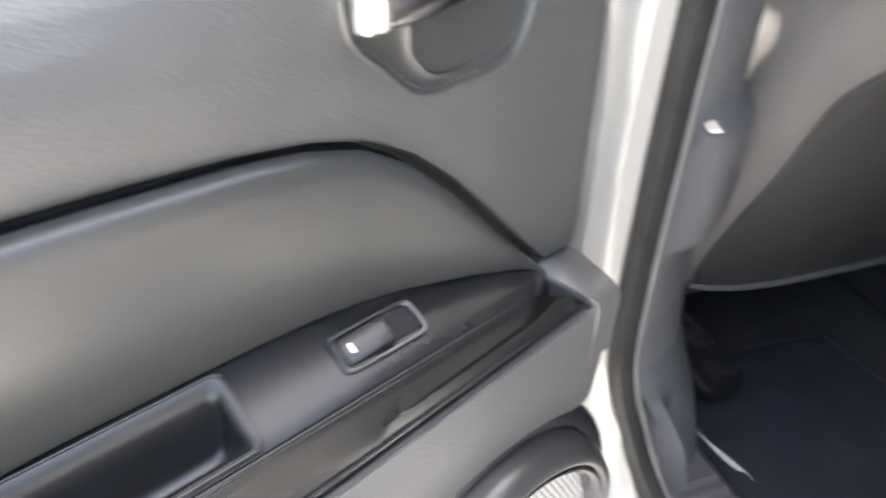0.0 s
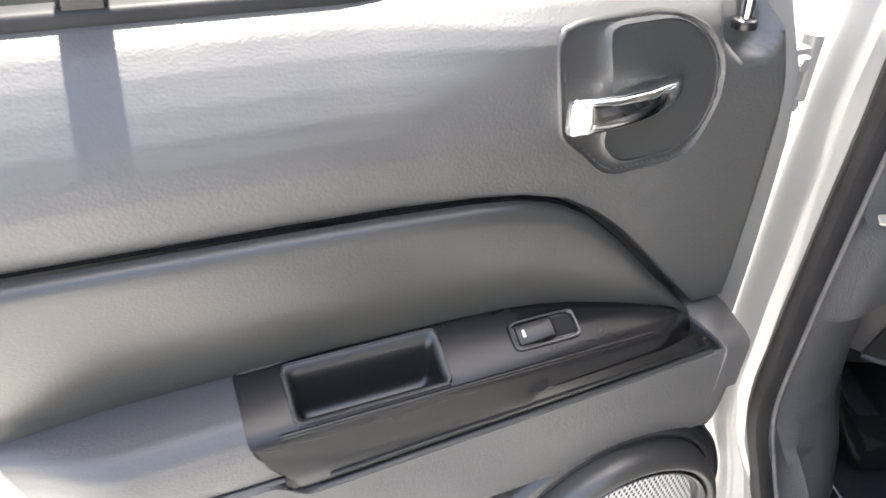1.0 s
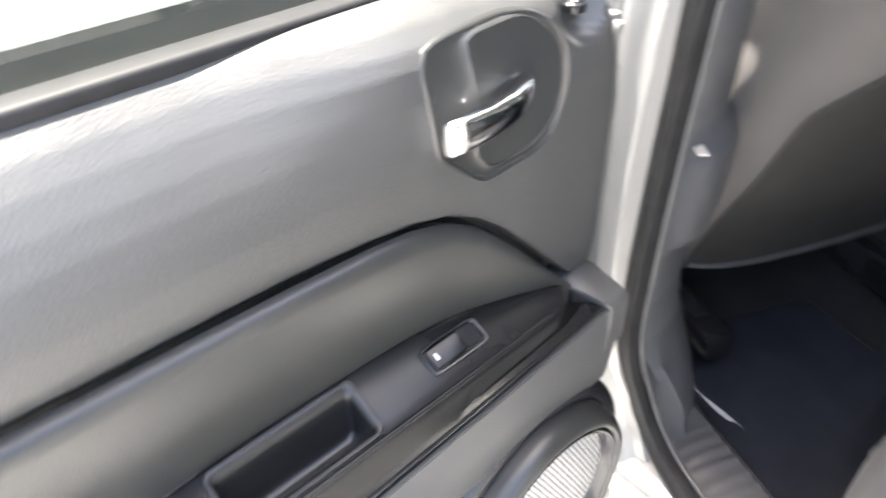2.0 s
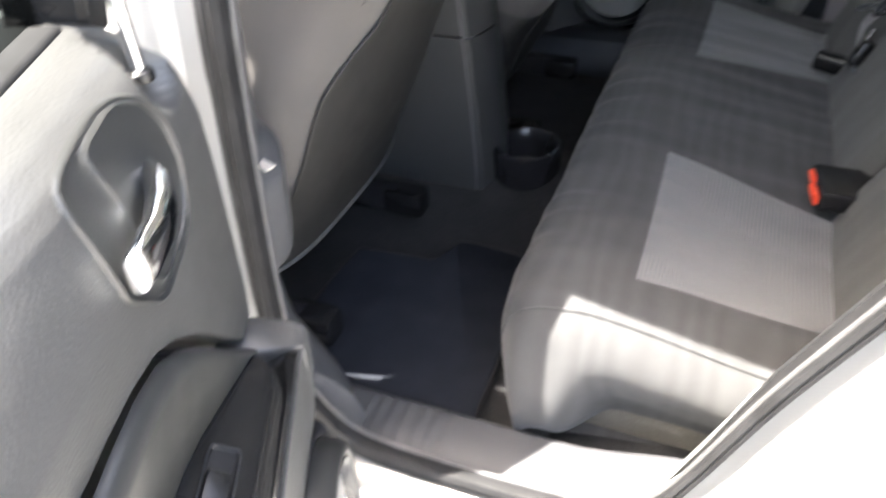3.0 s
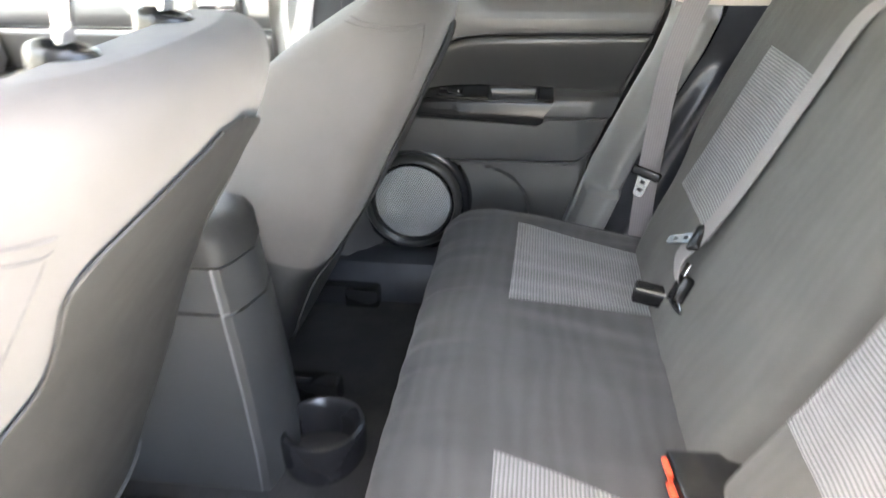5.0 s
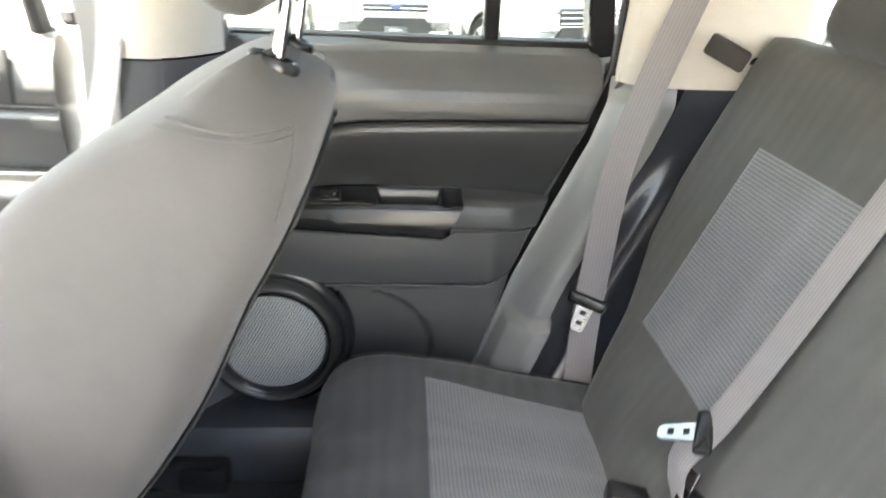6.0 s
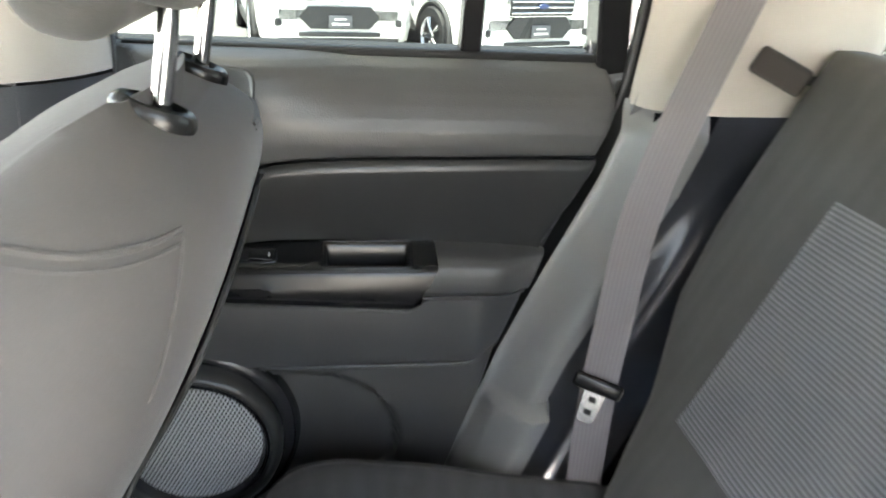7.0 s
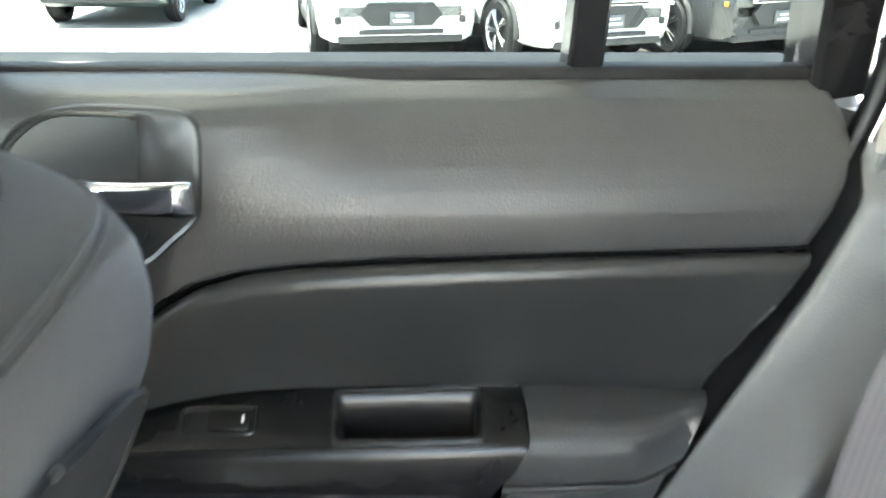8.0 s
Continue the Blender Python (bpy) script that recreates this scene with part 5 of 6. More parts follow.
for sgn, lb in ((-1, "pale ribbed cushion insert"), (1, "pale ribbed cushion insert")):
    c = [Vector((0.465, sgn * 0.197)), Vector((0.723, sgn * 0.248)), Vector((0.720, sgn * 0.507)), Vector((0.470, sgn * 0.530))]

    def ins(u, v):
        q = quad(c, u, v)
        e = min(u, 1 - u, v, 1 - v)
        return (q.x, q.y, cushion_z(q.x, q.y) + 0.0005 + 0.0025 * smooth(e / 0.03))
    vs, fs = sheet(ins, 44, 40)
    part("cushion_insert", bm_from(vs, fs), INSERT, bench, lb, 60, [(v[0], v[1]) for v in vs])
# piping along the sides of the cushion
for sgn in (-1, 1):
    pts = [cushion_point(i, sgn * 0.606) + Vector((0, sgn * 0.002, 0.001)) for i in range(14, w - 6)]
    part("piping", tube(pts, 0.0016, 6), SEAT_DARK, bench)

UPV, NRM = Vector((0.403, 0, 0.915)), Vector((-0.915, 0, 0.403))
BASE = Vector(((0.4246 + 0.403 * 0.56) / 0.915, 0, 0.56))
SMAX = (1.185 - 0.56) / 0.915
SIDE = [(0.0, 0.56), (0.10, 0.575), (0.20, 0.615), (0.32, 0.685), (0.42, 0.70), (0.62, 0.70), (0.70, 0.69)]


def back_panel(y0f, y1f, name, label):
    T, R = 0.13, 0.055

    def fn(u, v):
        s = SMAX * v
        a, b = y0f(s), y1f(s)
        y = a + (b - a) * u
        e = min((y - a), (b - y), s + 0.03, SMAX - s)
        k = max(0.0, min(1.0, e / R))
        dep = -R * (1 - math.sqrt(max(0, 1 - (1 - k) ** 2)))
        dep += 0.010 * math.exp(-((s - 0.10) / 0.08) ** 2) - 0.012 * math.exp(-(((abs(y) - 0.37) / 0.10) ** 2)) * smooth((s - 0.15) / 0.2)
        dep += 0.003 * noise.noise(Vector((y * 14, s * 4, 5.0)))
        return BASE + UPV * s + NRM * dep + Vector((0, y, 0))
    nu, nv = 56, 44
    vs, fs = sheet(fn, nu, nv)
    bm = bm_from(vs, fs)
    rim = [e for e in bm.edges if len(e.link_faces) == 1]
    ext = bmesh.ops.extrude_edge_only(bm, edges=rim)
    nvs = [g for g in ext["geom"] if isinstance(g, bmesh.types.BMVert)]
    for q in nvs:
        q.co -= NRM * (T - R)
    bmesh.ops.contextual_create(bm, geom=[g for g in ext["geom"] if isinstance(g, bmesh.types.BMEdge)])
    part(name, bm, BACK_DARK, bench, label, 60)
    return fn


SPLIT = -0.195
back_panel(lambda s: -interp(SIDE, s), lambda s: SPLIT - 0.002, "backrest", "charcoal cloth narrow seat back")
back_panel(lambda s: SPLIT + 0.002, lambda s: interp(SIDE, s), "backrest", "charcoal cloth wide seat back")
for sgn in (-1, 1):
    s0, s1 = (0.757 - 0.56) / 0.915, (1.034 - 0.56) / 0.915
    c = [Vector((s0, sgn * 0.234)), Vector((s1, sgn * 0.245)), Vector((s1, sgn * 0.511)), Vector((s0, sgn * 0.514))]

    def ins(u, v):
        q = quad(c, u, v)
        e = min(u, 1 - u, v, 1 - v)
        dep = 0.010 * math.exp(-((q.x - 0.10) / 0.08) ** 2) - 0.012 * math.exp(-(((abs(q.y) - 0.37) / 0.10) ** 2)) * smooth((q.x - 0.15) / 0.2)
        dep += 0.003 * noise.noise(Vector((q.y * 14, q.x * 4, 5.0))) + 0.001 + 0.0025 * smooth(e / 0.03)
        return BASE + UPV * q.x + NRM * dep + Vector((0, q.y, 0))
    vs, fs = sheet(ins, 44, 36)
    uv = [((v - BASE).dot(UPV), v.y) for v in vs]
    part("back_insert", bm_from(vs, fs), INSERT, bench, "pale ribbed back insert", 60, uv)
    hr = rounded_box((0.10, 0.37, 0.19), (0, 0, -0.008), 0.045, 6)
    bmesh.ops.transform(hr, matrix=Matrix.Translation((1.055, sgn * 0.38, 1.255)) @ Euler((0, radians(18), 0)).to_matrix().to_4x4(), verts=hr.verts)
    part("headrest", hr, SEAT_EDGE, bench, "charcoal cloth rear headrest", 60)

# ---- centre console ----
console = thing("centre_console", "dark plastic centre console with padded lid", "console")


def con_ring(z, x1, w, ch=0.028, x0=-0.55):
    return [(x0, -w, z), (x1 - ch, -w, z), (x1 - ch * 0.45, -w + ch * 0.10, z), (x1, -w + ch, z), (x1 + 0.012, 0, z), (x1, w - ch, z), (x1 - ch * 0.45, w - ch * 0.10, z), (x1 - ch, w, z), (x0, w, z)]


part("console_body", loft([con_ring(0.40, 0.118, 0.088), con_ring(0.50, 0.115, 0.086), con_ring(0.62, 0.106, 0.083), con_ring(0.70, 0.098, 0.081), con_ring(0.752, 0.092, 0.080)]), CONSOLE, console, "dark plastic console body", 50)
part("console_bin", loft([con_ring(0.756, 0.091, 0.079), con_ring(0.80, 0.086, 0.078), con_ring(0.826, 0.083, 0.0775)]), CONSOLE, console, sharp=50)
lid = loft([con_ring(0.830, 0.084, 0.079), con_ring(0.858, 0.080, 0.080), con_ring(0.876, 0.070, 0.076), con_ring(0.887, 0.050, 0.064), con_ring(0.890, 0.03, 0.045)])
part("armrest_lid", lid, SEAT_VINYL, console, "padded dark vinyl armrest lid", 60)
part("corner_strip", loft([[(x, y - 0.0015, z), (x + 0.017, y + 0.016, z), (x + 0.015, y + 0.019, z), (x - 0.003, y + 0.002, z)] for x, y, z in ((0.091, -0.0865, 0.42), (0.089, -0.0855, 0.50), (0.080, -0.0825, 0.62), (0.066, -0.0795, 0.752), (0.058, -0.0775, 0.826))]), PILLAR_GREY, console, "grey strip down the console corner")
cupc = (0.172, -0.005, 0)
cup = part("cup_holder", lathe([(0.066, 0.40), (0.072, 0.47), (0.073, 0.503), (0.070, 0.512), (0.064, 0.514), (0.059, 0.510), (0.056, 0.485), (0.050, 0.43), (0.0005, 0.428)], 40, cupc, "Z"), BLACK_GLOSS, console, "round shiny black cup holder", 50)
part("cup_wing", rounded_box((0.05, 0.10, 0.085), (0.092, -0.005, 0.445), 0.02, 3), CONSOLE, console)

# ---- floor mat ----
MAT = [(-0.078, -0.320), (-0.060, -0.305), (0.060, -0.296), (0.078, -0.290), (0.098, -0.245), (0.120, -0.225), (0.24, -0.235), (0.265, -0.26), (0.275, -0.60), (0.255, -0.635), (-0.04, -0.625), (-0.075, -0.60), (-0.085, -0.45)]
mo = ring_curve([(x, y, 0) for x, y in MAT], 5)
floor_mat = part("floor_mat", loft([[(p.x, p.y, 0.392) for p in mo], [(p.x, p.y, 0.399) for p in mo], [(p.x * 0.985 + 0.0015, (p.y + 0.43) * 0.985 - 0.43, 0.402) for p in mo]]), MAT_CARPET, None, "", 50)
tagged(floor_mat, "dark navy carpet floor mat behind the driver seat", "floor mat")
edge = part("bound_edge", tube([(p.x, p.y, 0.400) for p in mo + [mo[0]]], 0.004, 6), RUBBER, floor_mat)

# ---- seat belts ----
def tongue(parent, m):
    pl = prism([(-0.014, 0.0), (0.014, 0.0), (0.011, 0.040), (0.007, 0.045), (-0.007, 0.045), (-0.011, 0.040)], -0.0015, 0.0015)
    bmesh.ops.transform(pl, matrix=m, verts=pl.verts)
    t = part("tongue", pl, STEEL, parent, "steel belt tongue")
    for q in (0.012, 0.030):
        slot = rounded_box((0.011, 0.0036, 0.009), (0, 0, q), 0.001, 1)
        bmesh.ops.transform(slot, matrix=m, verts=slot.verts)
        part("slot", slot, RUBBER, t)
    gr = rounded_box((0.066, 0.012, 0.022), (0, 0, -0.008), 0.006, 3)
    bmesh.ops.transform(gr, matrix=m, verts=gr.verts)
    part("grip", gr, TRIM_BLACK, parent, "black tongue grip", 50)


def belt(name, label, path, side, m=None, n=6):
    b = thing(name, label, "seat belt", "seat belts")
    bm, uv = strap(curve(path, n), side)
    part("webbing", bm, BELT, b, "", 40, uv)
    if m is not None:
        tongue(b, m)
    return b


def frame_at(o, down, face):
    """A pose whose local z runs along down and local y along face."""
    z = Vector(down).normalized()
    y = Vector(face)
    y = (y - z * y.dot(z)).normalized()
    x = y.cross(z)
    return Matrix.Translation(o) @ Matrix((x, y, z)).transposed().to_4x4()


belt("seat_belt", "grey seat belt hanging beside the rear bench", [(0.925, 0.640, 1.45), (0.842, 0.642, 1.217), (0.773, 0.642, 0.99), (0.752, 0.636, 0.80), (0.743, 0.628, 0.70), (0.738, 0.615, 0.58)], (0.85, -0.35, 0),
     frame_at((0.738, 0.622, 0.728), (-0.32, -0.15, -1), (-0.4, -1, 0)))
belt("seat_belt", "grey centre seat belt lying on the seat back", [BASE + UPV * s + NRM * d + Vector((0, y, 0)) for s, d, y in ((0.135, 0.018, 0.198), (0.155, 0.030, 0.208), (0.185, 0.036, 0.217), (0.24, 0.020, 0.222), (0.35, 0.010, 0.228), (0.50, 0.008, 0.228), (0.62, 0.004, 0.225), (0.68, -0.03, 0.224), (0.70, -0.08, 0.224))], (0, 1, 0),
     frame_at((0.768, 0.225, 0.770), (-0.6, 0.35, -0.25), (-0.6, 0.0, 1)))
belt("seat_belt", "grey front passenger seat belt by the middle pillar", [(0.02, 0.640, 1.40), (0.015, 0.645, 1.15), (-0.03, 0.635, 0.97), (-0.08, 0.620, 0.88), (-0.10, 0.63, 0.55)], (0.8, -0.4, 0), frame_at((-0.075, 0.612, 0.92), (0, -0.2, -1), (-0.4, -1, 0)))

belt("seat_belt", "grey inner run of the front passenger seat belt", [(0.066, 0.662, 1.42), (0.062, 0.665, 1.2), (0.052, 0.665, 1.0), (0.030, 0.660, 0.80), (0.0, 0.655, 0.55)], (0.8, -0.4, 0))

# buckles on the cushion
dbl = thing("belt_buckle", "black double belt buckle with red buttons", "belt buckle")
part("housing", rounded_box((0.100, 0.090, 0.032), (0.737, -0.211, 0.636), 0.006, 3, Euler((0, radians(4), radians(8))).to_matrix()), TRIM_BLACK, dbl)
for k in (-1, 1):
    part("button", rounded_box((0.010, 0.034, 0.022), (0.686, -0.218 + k * 0.0215, 0.639), 0.004, 2, Euler((0, radians(-20), radians(8))).to_matrix()), RED, dbl, "red release button")
    part("stalk", tube(curve([(0.780, -0.205 + k * 0.02, 0.640), (0.80, -0.201 + k * 0.02, 0.648), (0.825, -0.199 + k * 0.02, 0.642)], 4), 0.006, 8, 0.5), STEEL, dbl)
sgl = thing("belt_buckle", "black belt buckle lying on the cushion", "belt buckle")
part("housing", rounded_box((0.096, 0.040, 0.030), (0.734, 0.256, 0.636), 0.006, 3, Euler((0, radians(6), radians(-14))).to_matrix()), TRIM_BLACK, sgl)
part("trim_line", tube([(0.688, 0.2455, 0.656), (0.712, 0.2405, 0.6535), (0.750, 0.2310, 0.650)], 0.002, 6), STEEL, sgl)
part("anchor_loop", tube(curve([(0.741, 0.225, 0.650), (0.738, 0.200, 0.668), (0.739, 0.165, 0.672), (0.744, 0.128, 0.680), (0.744, 0.150, 0.683), (0.742, 0.185, 0.678)], 5), 0.003, 8), STEEL, sgl)
stub = thing("belt_anchor", "small black detachable belt anchor", "belt buckle")
part("housing", rounded_box((0.022, 0.036, 0.050), (0.752, 0.183, 0.694), 0.007, 3, Euler((radians(-15), radians(24), 0)).to_matrix()), TRIM_BLACK, stub)
part("tongue", rounded_box((0.004, 0.020, 0.026), (0.758, 0.196, 0.724), 0.001, 1, Euler((radians(-15), radians(28), 0)).to_matrix()), STEEL, stub, "steel tongue")

# clip loop by the seat shoulder
loopc = thing("belt_guide", "dark brown belt guide loop beside the seat shoulder", "belt guide")
part("loop", rounded_box((0.066, 0.014, 0.034), (0.915, 0.655, 1.141), 0.006, 3, Euler((0, radians(24), radians(-30))).to_matrix()), LOOP_BROWN, loopc, "dark brown-grey webbing loop")

# seat latch knob on the ledge
knob = thing("latch_knob", "chrome seat latch knob with black base", "knob")
part("base", lathe([(0.0005, 1.131), (0.014, 1.131), (0.018, 1.128), (0.019, 1.120)], 20, (0.985, 0.70, 0), "Z"), BLACK_GLOSS, knob, "black base")
part("post", lathe([(0.0005, 1.158), (0.007, 1.157), (0.0095, 1.152), (0.0095, 1.130)], 16, (0.985, 0.70, 0), "Z"), CHROME, knob, "chrome post")

# highlight on the pillar trim's bulge ledge, imitated by two pale bars
clip = thing("ledge_glint", "two pale bars imitating light on the pillar trim ledge", "clip")
for k in (0, 1):
    part("bar", rounded_box((0.042 - 0.008 * k, 0.012, 0.0032), (0.080 - 0.003 * k, -0.745, 0.882 - 0.0068 * k), 0.0014, 2, Euler((0, radians(6), radians(-14))).to_matrix()), BEIGE, clip)

# riser under the bench
riser = part("seat_riser", rounded_box((0.50, 1.20, 0.09), (0.60, 0, 0.425), 0.02, 3), CARPET_PALE, bench, "pale carpeted riser under the cushion")


# ---- parked cars across the lot ----
def tyre_wheel(parent, at, sgn, spokes=5):
    cx, cy, cz = at
    tyre = part("wheel", lathe([(0.20, -0.10), (0.33, -0.105), (0.352, -0.07), (0.355, 0.0), (0.352, 0.07), (0.33, 0.105), (0.235, 0.10)], 32, (0, 0, 0)), RUBBER, parent, "black tyre on a silver rim", 50)
    tyre.matrix_local = Matrix.Translation((cx, cy, cz))
    rim = lathe([(0.235, 0.10 * sgn), (0.228, 0.085 * sgn), (0.21, 0.04 * sgn), (0.20, -0.05 * sgn)], 28, (0, 0, 0))
    bits = [rim]
    for k in range(spokes):
        a = 2 * math.pi * k / spokes
        for da in (-0.13, 0.13):
            bits.append(tube([(0.04 * math.cos(a), 0.075 * sgn, 0.04 * math.sin(a)), (0.12 * math.cos(a + da * 0.7), 0.09 * sgn, 0.12 * math.sin(a + da * 0.7)), (0.225 * math.cos(a + da), 0.085 * sgn, 0.225 * math.sin(a + da))], [0.022, 0.016, 0.014], 6))
    bits.append(lathe([(0.0005, 0.10 * sgn), (0.05, 0.098 * sgn), (0.055, 0.06 * sgn)], 16, (0, 0, 0)))
    part("rim", merge(*bits), STEEL, tyre, "silver alloy rim")


TINT = plain("dark car window", (0.012, 0.014, 0.015), 0.05, spread=0.05)
LAMP = plain("clear headlamp", (0.55, 0.57, 0.6), 0.08, spread=0.1)
TAIL = plain("red tail lamp", (0.45, 0.015, 0.02), 0.15)
AMBER = plain("amber marker lamp", (0.8, 0.30, 0.02), 0.3)
PLATE_GREY = plain("grey plate", (0.10, 0.105, 0.115), 0.4)
PLATE = plain("dealer plate blue", (0.05, 0.08, 0.2), 0.4, spread=0.5, scale=60)
CLAD = plain("grey black cladding", (0.03, 0.03, 0.031), 0.6)


def lot_car(name, label, paint, x, y, heading, bold=False, rear=False):
    """A sport utility car, its nose at (x, y), heading in degrees; local -x is forward."""
    yaw = radians(heading + 180)
    car = thing(name, label, "car", "parked cars", Matrix.Translation((x, y, GROUND_Z)) @ Matrix.Rotation(yaw, 4, "Z"))
    W = 0.91
    # body: sections along the length, lower hull with wheel arches left for the wheels
    st = [(0.02, 0.42, 0.78, 0.70), (0.0, 0.34, 0.84, 0.78), (0.10, 0.26, 0.94, 0.86), (0.30, 0.24, 1.00, 0.895), (0.62, 0.23, 1.03, 0.91), (1.05, 0.23, 1.09, 0.915), (1.35, 0.23, 1.12, 0.915), (2.2, 0.23, 1.13, 0.92), (3.2, 0.23, 1.14, 0.92), (3.9, 0.25, 1.14, 0.91), (4.3, 0.30, 1.12, 0.87), (4.42, 0.40, 1.05, 0.80)]
    rings = []
    for sx, z0, z1, hw in st:
        rings.append([(sx, -hw * 0.80, z1), (sx, -hw * 0.95, z1 - 0.05), (sx, -hw, z1 - 0.25), (sx, -hw, z0 + 0.22), (sx, -hw * 0.96, z0 + 0.05), (sx, -hw * 0.85, z0),
                      (sx, hw * 0.85, z0), (sx, hw * 0.96, z0 + 0.05), (sx, hw, z0 + 0.22), (sx, hw, z1 - 0.25), (sx, hw * 0.95, z1 - 0.05), (sx, hw * 0.80, z1)])
    part("body", loft(rings), paint, car, "", 40)
    cab = [(1.05, 1.08, 0.78, 0.80), (1.75, 1.56, 0.62, 0.70), (2.2, 1.64, 0.61, 0.70), (3.4, 1.62, 0.61, 0.70), (3.95, 1.52, 0.60, 0.68), (4.36, 1.10, 0.74, 0.80)]
    rings = [[(sx, -w2, 1.06), (sx, -w1 - 0.02, z - 0.06), (sx, -w1 + 0.06, z), (sx, w1 - 0.06, z), (sx, w1 + 0.02, z - 0.06), (sx, w2, 1.06)] for sx, z, w1, w2 in cab]
    part("cabin", loft(rings), paint, car, "", 40)
    for s in (-1, 1):
        for x0, x1 in ((1.62, 2.42), (2.50, 3.30), (3.38, 3.85)):
            p = surface(lambda u, v: (x0 + (x1 - x0) * u + (0.16 if x0 < 2 else 0) * v * (1 - u) - (0.1 if x1 > 3.5 else 0) * v * u, s * (0.808 - 0.165 * v), 1.14 + 0.36 * v), 2, 2)
            part("side_window", p, TINT, car)
        part("mirror", rounded_box((0.12, 0.17, 0.13), (1.45, s * 0.99, 1.15), 0.04, 3), paint, car)
        part("sill_cladding", rounded_box((2.0, 0.05, 0.14), (2.25, s * 0.905, 0.30), 0.02, 2), CLAD, car)
        for wx in (0.88, 3.55):
            arch = [Vector((wx + 0.40 * math.cos(a), s * 0.912, 0.36 + 0.40 * math.sin(a))) for a in [math.pi * k / 16 - 0.12 + 0.24 * k / 16 for k in range(17)]]
            part("arch_trim", tube(arch, 0.035, 8), CLAD, car)
            disc = loft([[(0.385 * math.cos(2 * math.pi * k / 32), q, 0.385 * math.sin(2 * math.pi * k / 32)) for k in range(32)] for q in (0.0, 0.012)])
            o = part("wheel_well", disc, RUBBER, car)
            o.matrix_local = Matrix.Translation((wx, s * 0.913 - 0.006, 0.36))
            tyre_wheel(car, (wx, s * 0.86, 0.355), s)
        part("headlamp", rounded_box((0.24, 0.30, 0.12), (0.13, s * 0.70, 0.84), 0.04, 3, Euler((0, 0, s * radians(28))).to_matrix()), LAMP, car, "clear headlamp")
        part("fog_lamp", rounded_box((0.06, 0.17, 0.09), (0.05, s * 0.66, 0.50), 0.025, 2, Euler((0, 0, s * radians(25))).to_matrix()), CLAD, car)
        part("tail_lamp", rounded_box((0.14, 0.22, 0.22), (4.34, s * 0.74, 0.98), 0.03, 2), TAIL, car, "red tail lamp")
    ws = surface(lambda u, v: (1.10 + 0.62 * v - 0.01, -0.74 + 1.48 * u + (0.12 - 0.24 * u) * v, 1.12 + 0.42 * v), 4, 4)
    part("windscreen", ws, TINT, car)
    part("rear_window", surface(lambda u, v: (4.37 - 0.34 * v, -0.62 + 1.24 * u, 1.14 + 0.34 * v), 4, 4), TINT, car)
    # face: grilles, plate, badge
    zg, hg = (0.79, 0.21) if bold else (0.80, 0.10)
    part("grille_surround", rounded_box((0.06, 0.98 if bold else 0.86, hg + 0.03), (0.0, 0, zg), 0.03, 3), CHROME, car, "chrome grille surround")
    gr = part("grille", rounded_box((0.05, 0.92 if bold else 0.80, hg), (-0.012, 0, zg), 0.025, 3), CLAD, car, "dark grille with bars")
    for k in range(3 if bold else 1):
        part("grille_bar", rounded_box((0.02, 0.86 if bold else 0.74, 0.022), (-0.040, 0, zg + (k - 1) * 0.062 if bold else zg), 0.006, 2), CHROME, gr, "chrome grille bar")
    bd = lathe([(0.0005, -0.014), (0.03, -0.012), (0.036, 0.0)], 20, (0, 0, 0))
    badge = part("badge", bd, PLATE, car, "small oval badge")
    badge.matrix_local = Matrix.Translation((-0.05, 0, zg + 0.01)) @ Matrix.Rotation(radians(-90), 4, "Z") @ Matrix.Diagonal((2.0, 1, 0.85, 1))
    low = prism([(-0.46, 0.56), (-0.36, 0.68), (0.36, 0.68), (0.46, 0.56), (0.34, 0.44), (-0.34, 0.44)], 0, 0.05)
    bmesh.ops.transform(low, matrix=Matrix.Translation((-0.022, 0, 0)) @ Matrix.Rotation(radians(-90), 4, "Z") @ Matrix.Translation((0, 0, 0)), verts=low.verts)
    part("lower_grille", low, CLAD, car, "dark hexagonal lower grille", 30)
    part("bumper_lip", rounded_box((0.10, 1.40, 0.10), (0.05, 0, 0.30), 0.03, 2), CLAD, car)
    part("lower_slot", rounded_box((0.03, 0.95, 0.05), (0.0, 0, 0.375), 0.012, 2), CLAD, car)
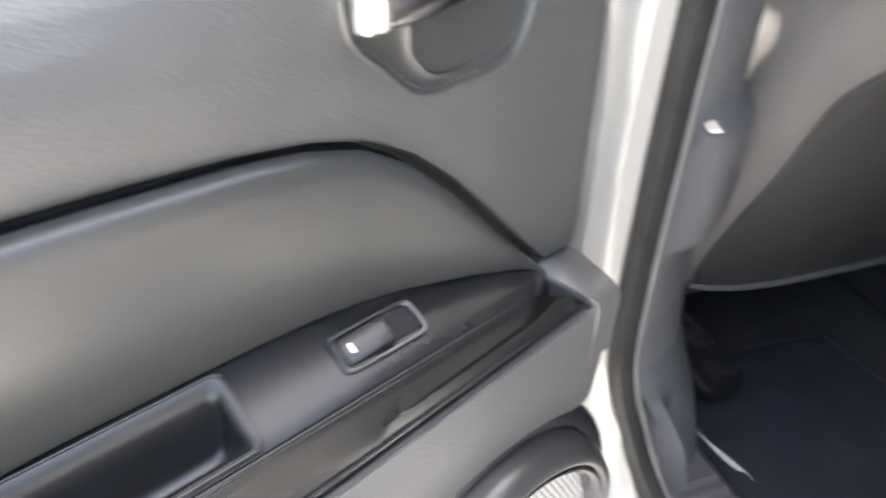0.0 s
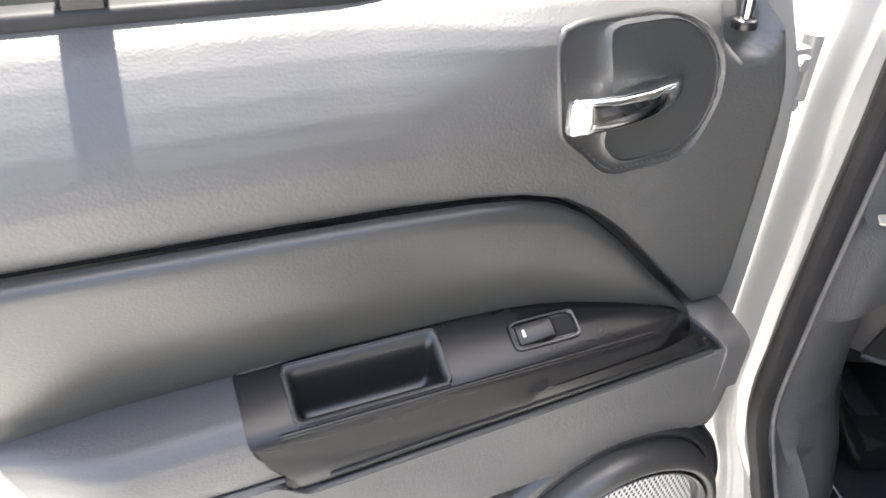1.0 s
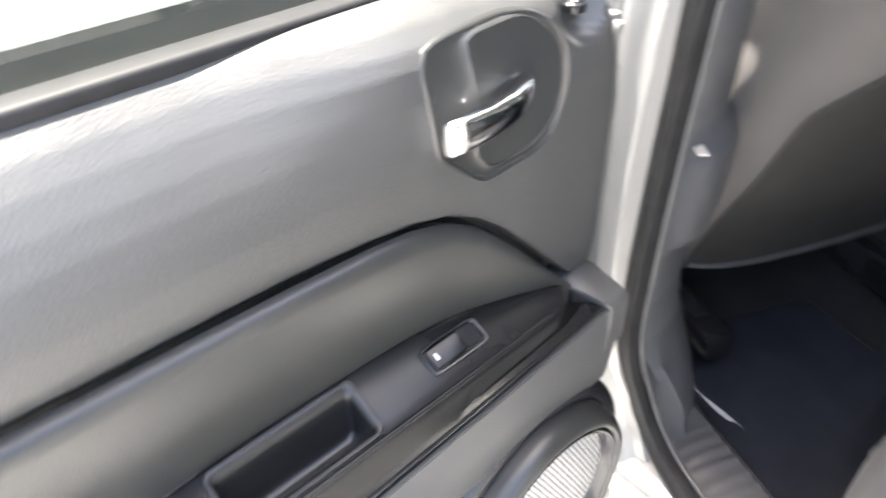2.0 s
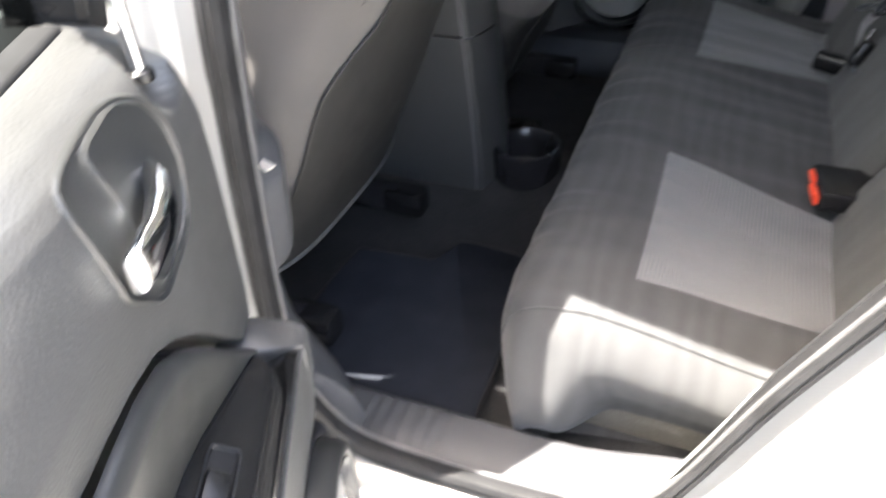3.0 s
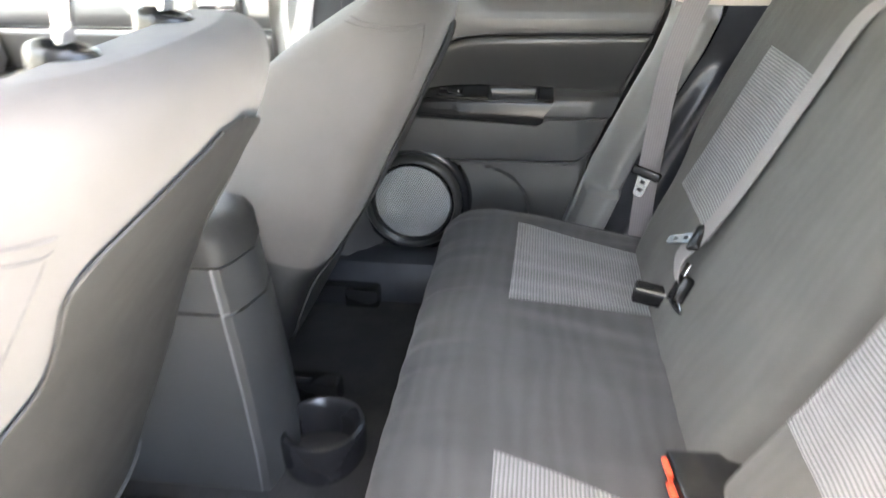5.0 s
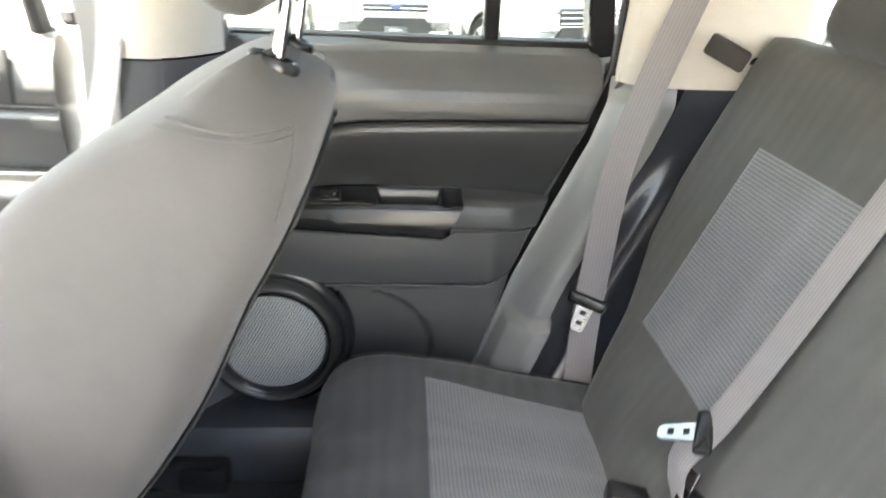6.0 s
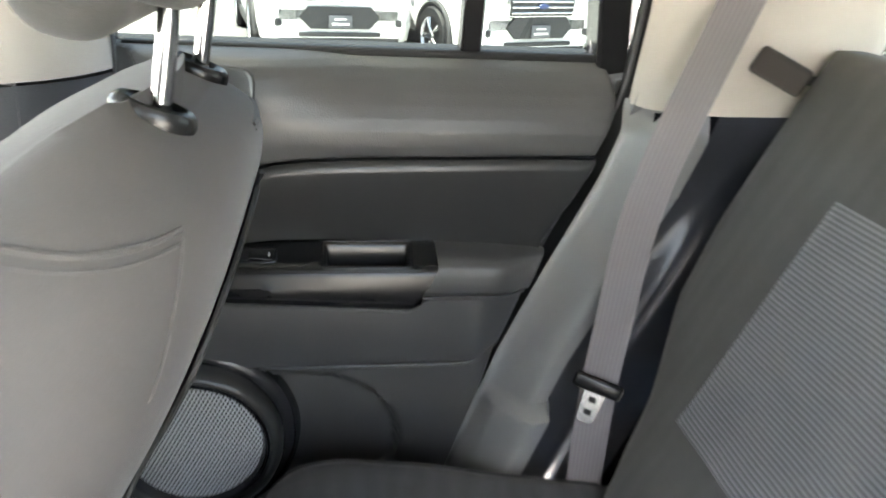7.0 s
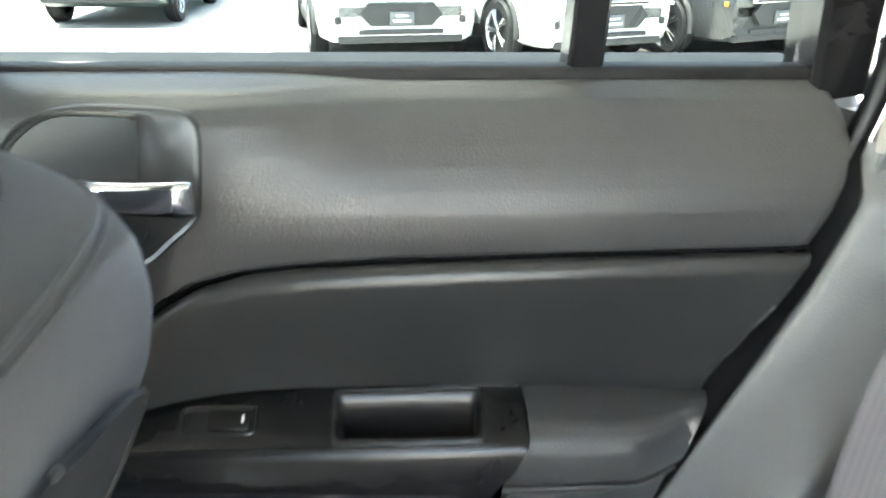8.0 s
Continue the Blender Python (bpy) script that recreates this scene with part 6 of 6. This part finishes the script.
    part("plate", rounded_box((0.02, 0.27, 0.14), (-0.035, 0, 0.52), 0.006, 2), PLATE_GREY, car, "grey dealer plate with plain bars")
    part("plate_bar", rounded_box((0.006, 0.20, 0.026), (-0.046, 0, 0.495), 0.002, 1), WHITE_MARK, car)
    part("plate_bar", rounded_box((0.006, 0.14, 0.018), (-0.046, 0, 0.548), 0.002, 1), WHITE_MARK, car)
    part("rear_bumper", rounded_box((0.14, 1.60, 0.26), (4.38, 0, 0.48), 0.05, 3), CLAD, car)
    part("rear_plate", rounded_box((0.02, 0.32, 0.16), (4.45, 0, 0.86), 0.006, 2), WHITE_MARK, car, "plain pale plate")
    for s in (-1, 1):
        part("marker_lamp", rounded_box((0.05, 0.16, 0.05), (0.08, s * 0.80, 0.68), 0.015, 2, Euler((0, 0, s * radians(35))).to_matrix()), AMBER if name == "black_car" else LAMP, car)
    return car


LOT_WHITE = car_paint("lot white paint", (0.78, 0.78, 0.77))
LOT_BLACK = car_paint("lot black paint", (0.02, 0.021, 0.022))
LOT_GREEN = car_paint("lot dark green paint", (0.02, 0.035, 0.03))
LOT_RED = car_paint("lot orange red paint", (0.55, 0.10, 0.04))
LOT_SILVER = car_paint("lot silver paint", (0.35, 0.37, 0.38), 0.3)
lot_car("parked_car", "white sport utility car with hexagonal lower grille", LOT_WHITE, 0.45, 8.75, -80)
lot_car("parked_car", "white sport utility car with barred chrome grille", LOT_WHITE, 2.74, 8.55, -68, True)
lot_car("black_car", "black sport utility car with amber marker lamps", LOT_BLACK, 4.86, 9.05, -66, True)
lot_car("parked_car", "silver grey sport utility car with barred grille", LOT_SILVER, 6.62, 9.4, -64, True)
lot_car("parked_car", "orange red sport utility car with chrome grille", LOT_RED, 8.75, 10.25, -64, True)
lot_car("parked_car", "silver grey car parked beyond the others", LOT_SILVER, 12.5, 14.5, -120)
lot_car("parked_car", "dark green sport utility car seen from its tail", LOT_GREEN, -4.05, 16.1, 92)
lot_car("parked_car", "silver grey car parked in the far row", LOT_SILVER, -1.6, 21.0, -90)
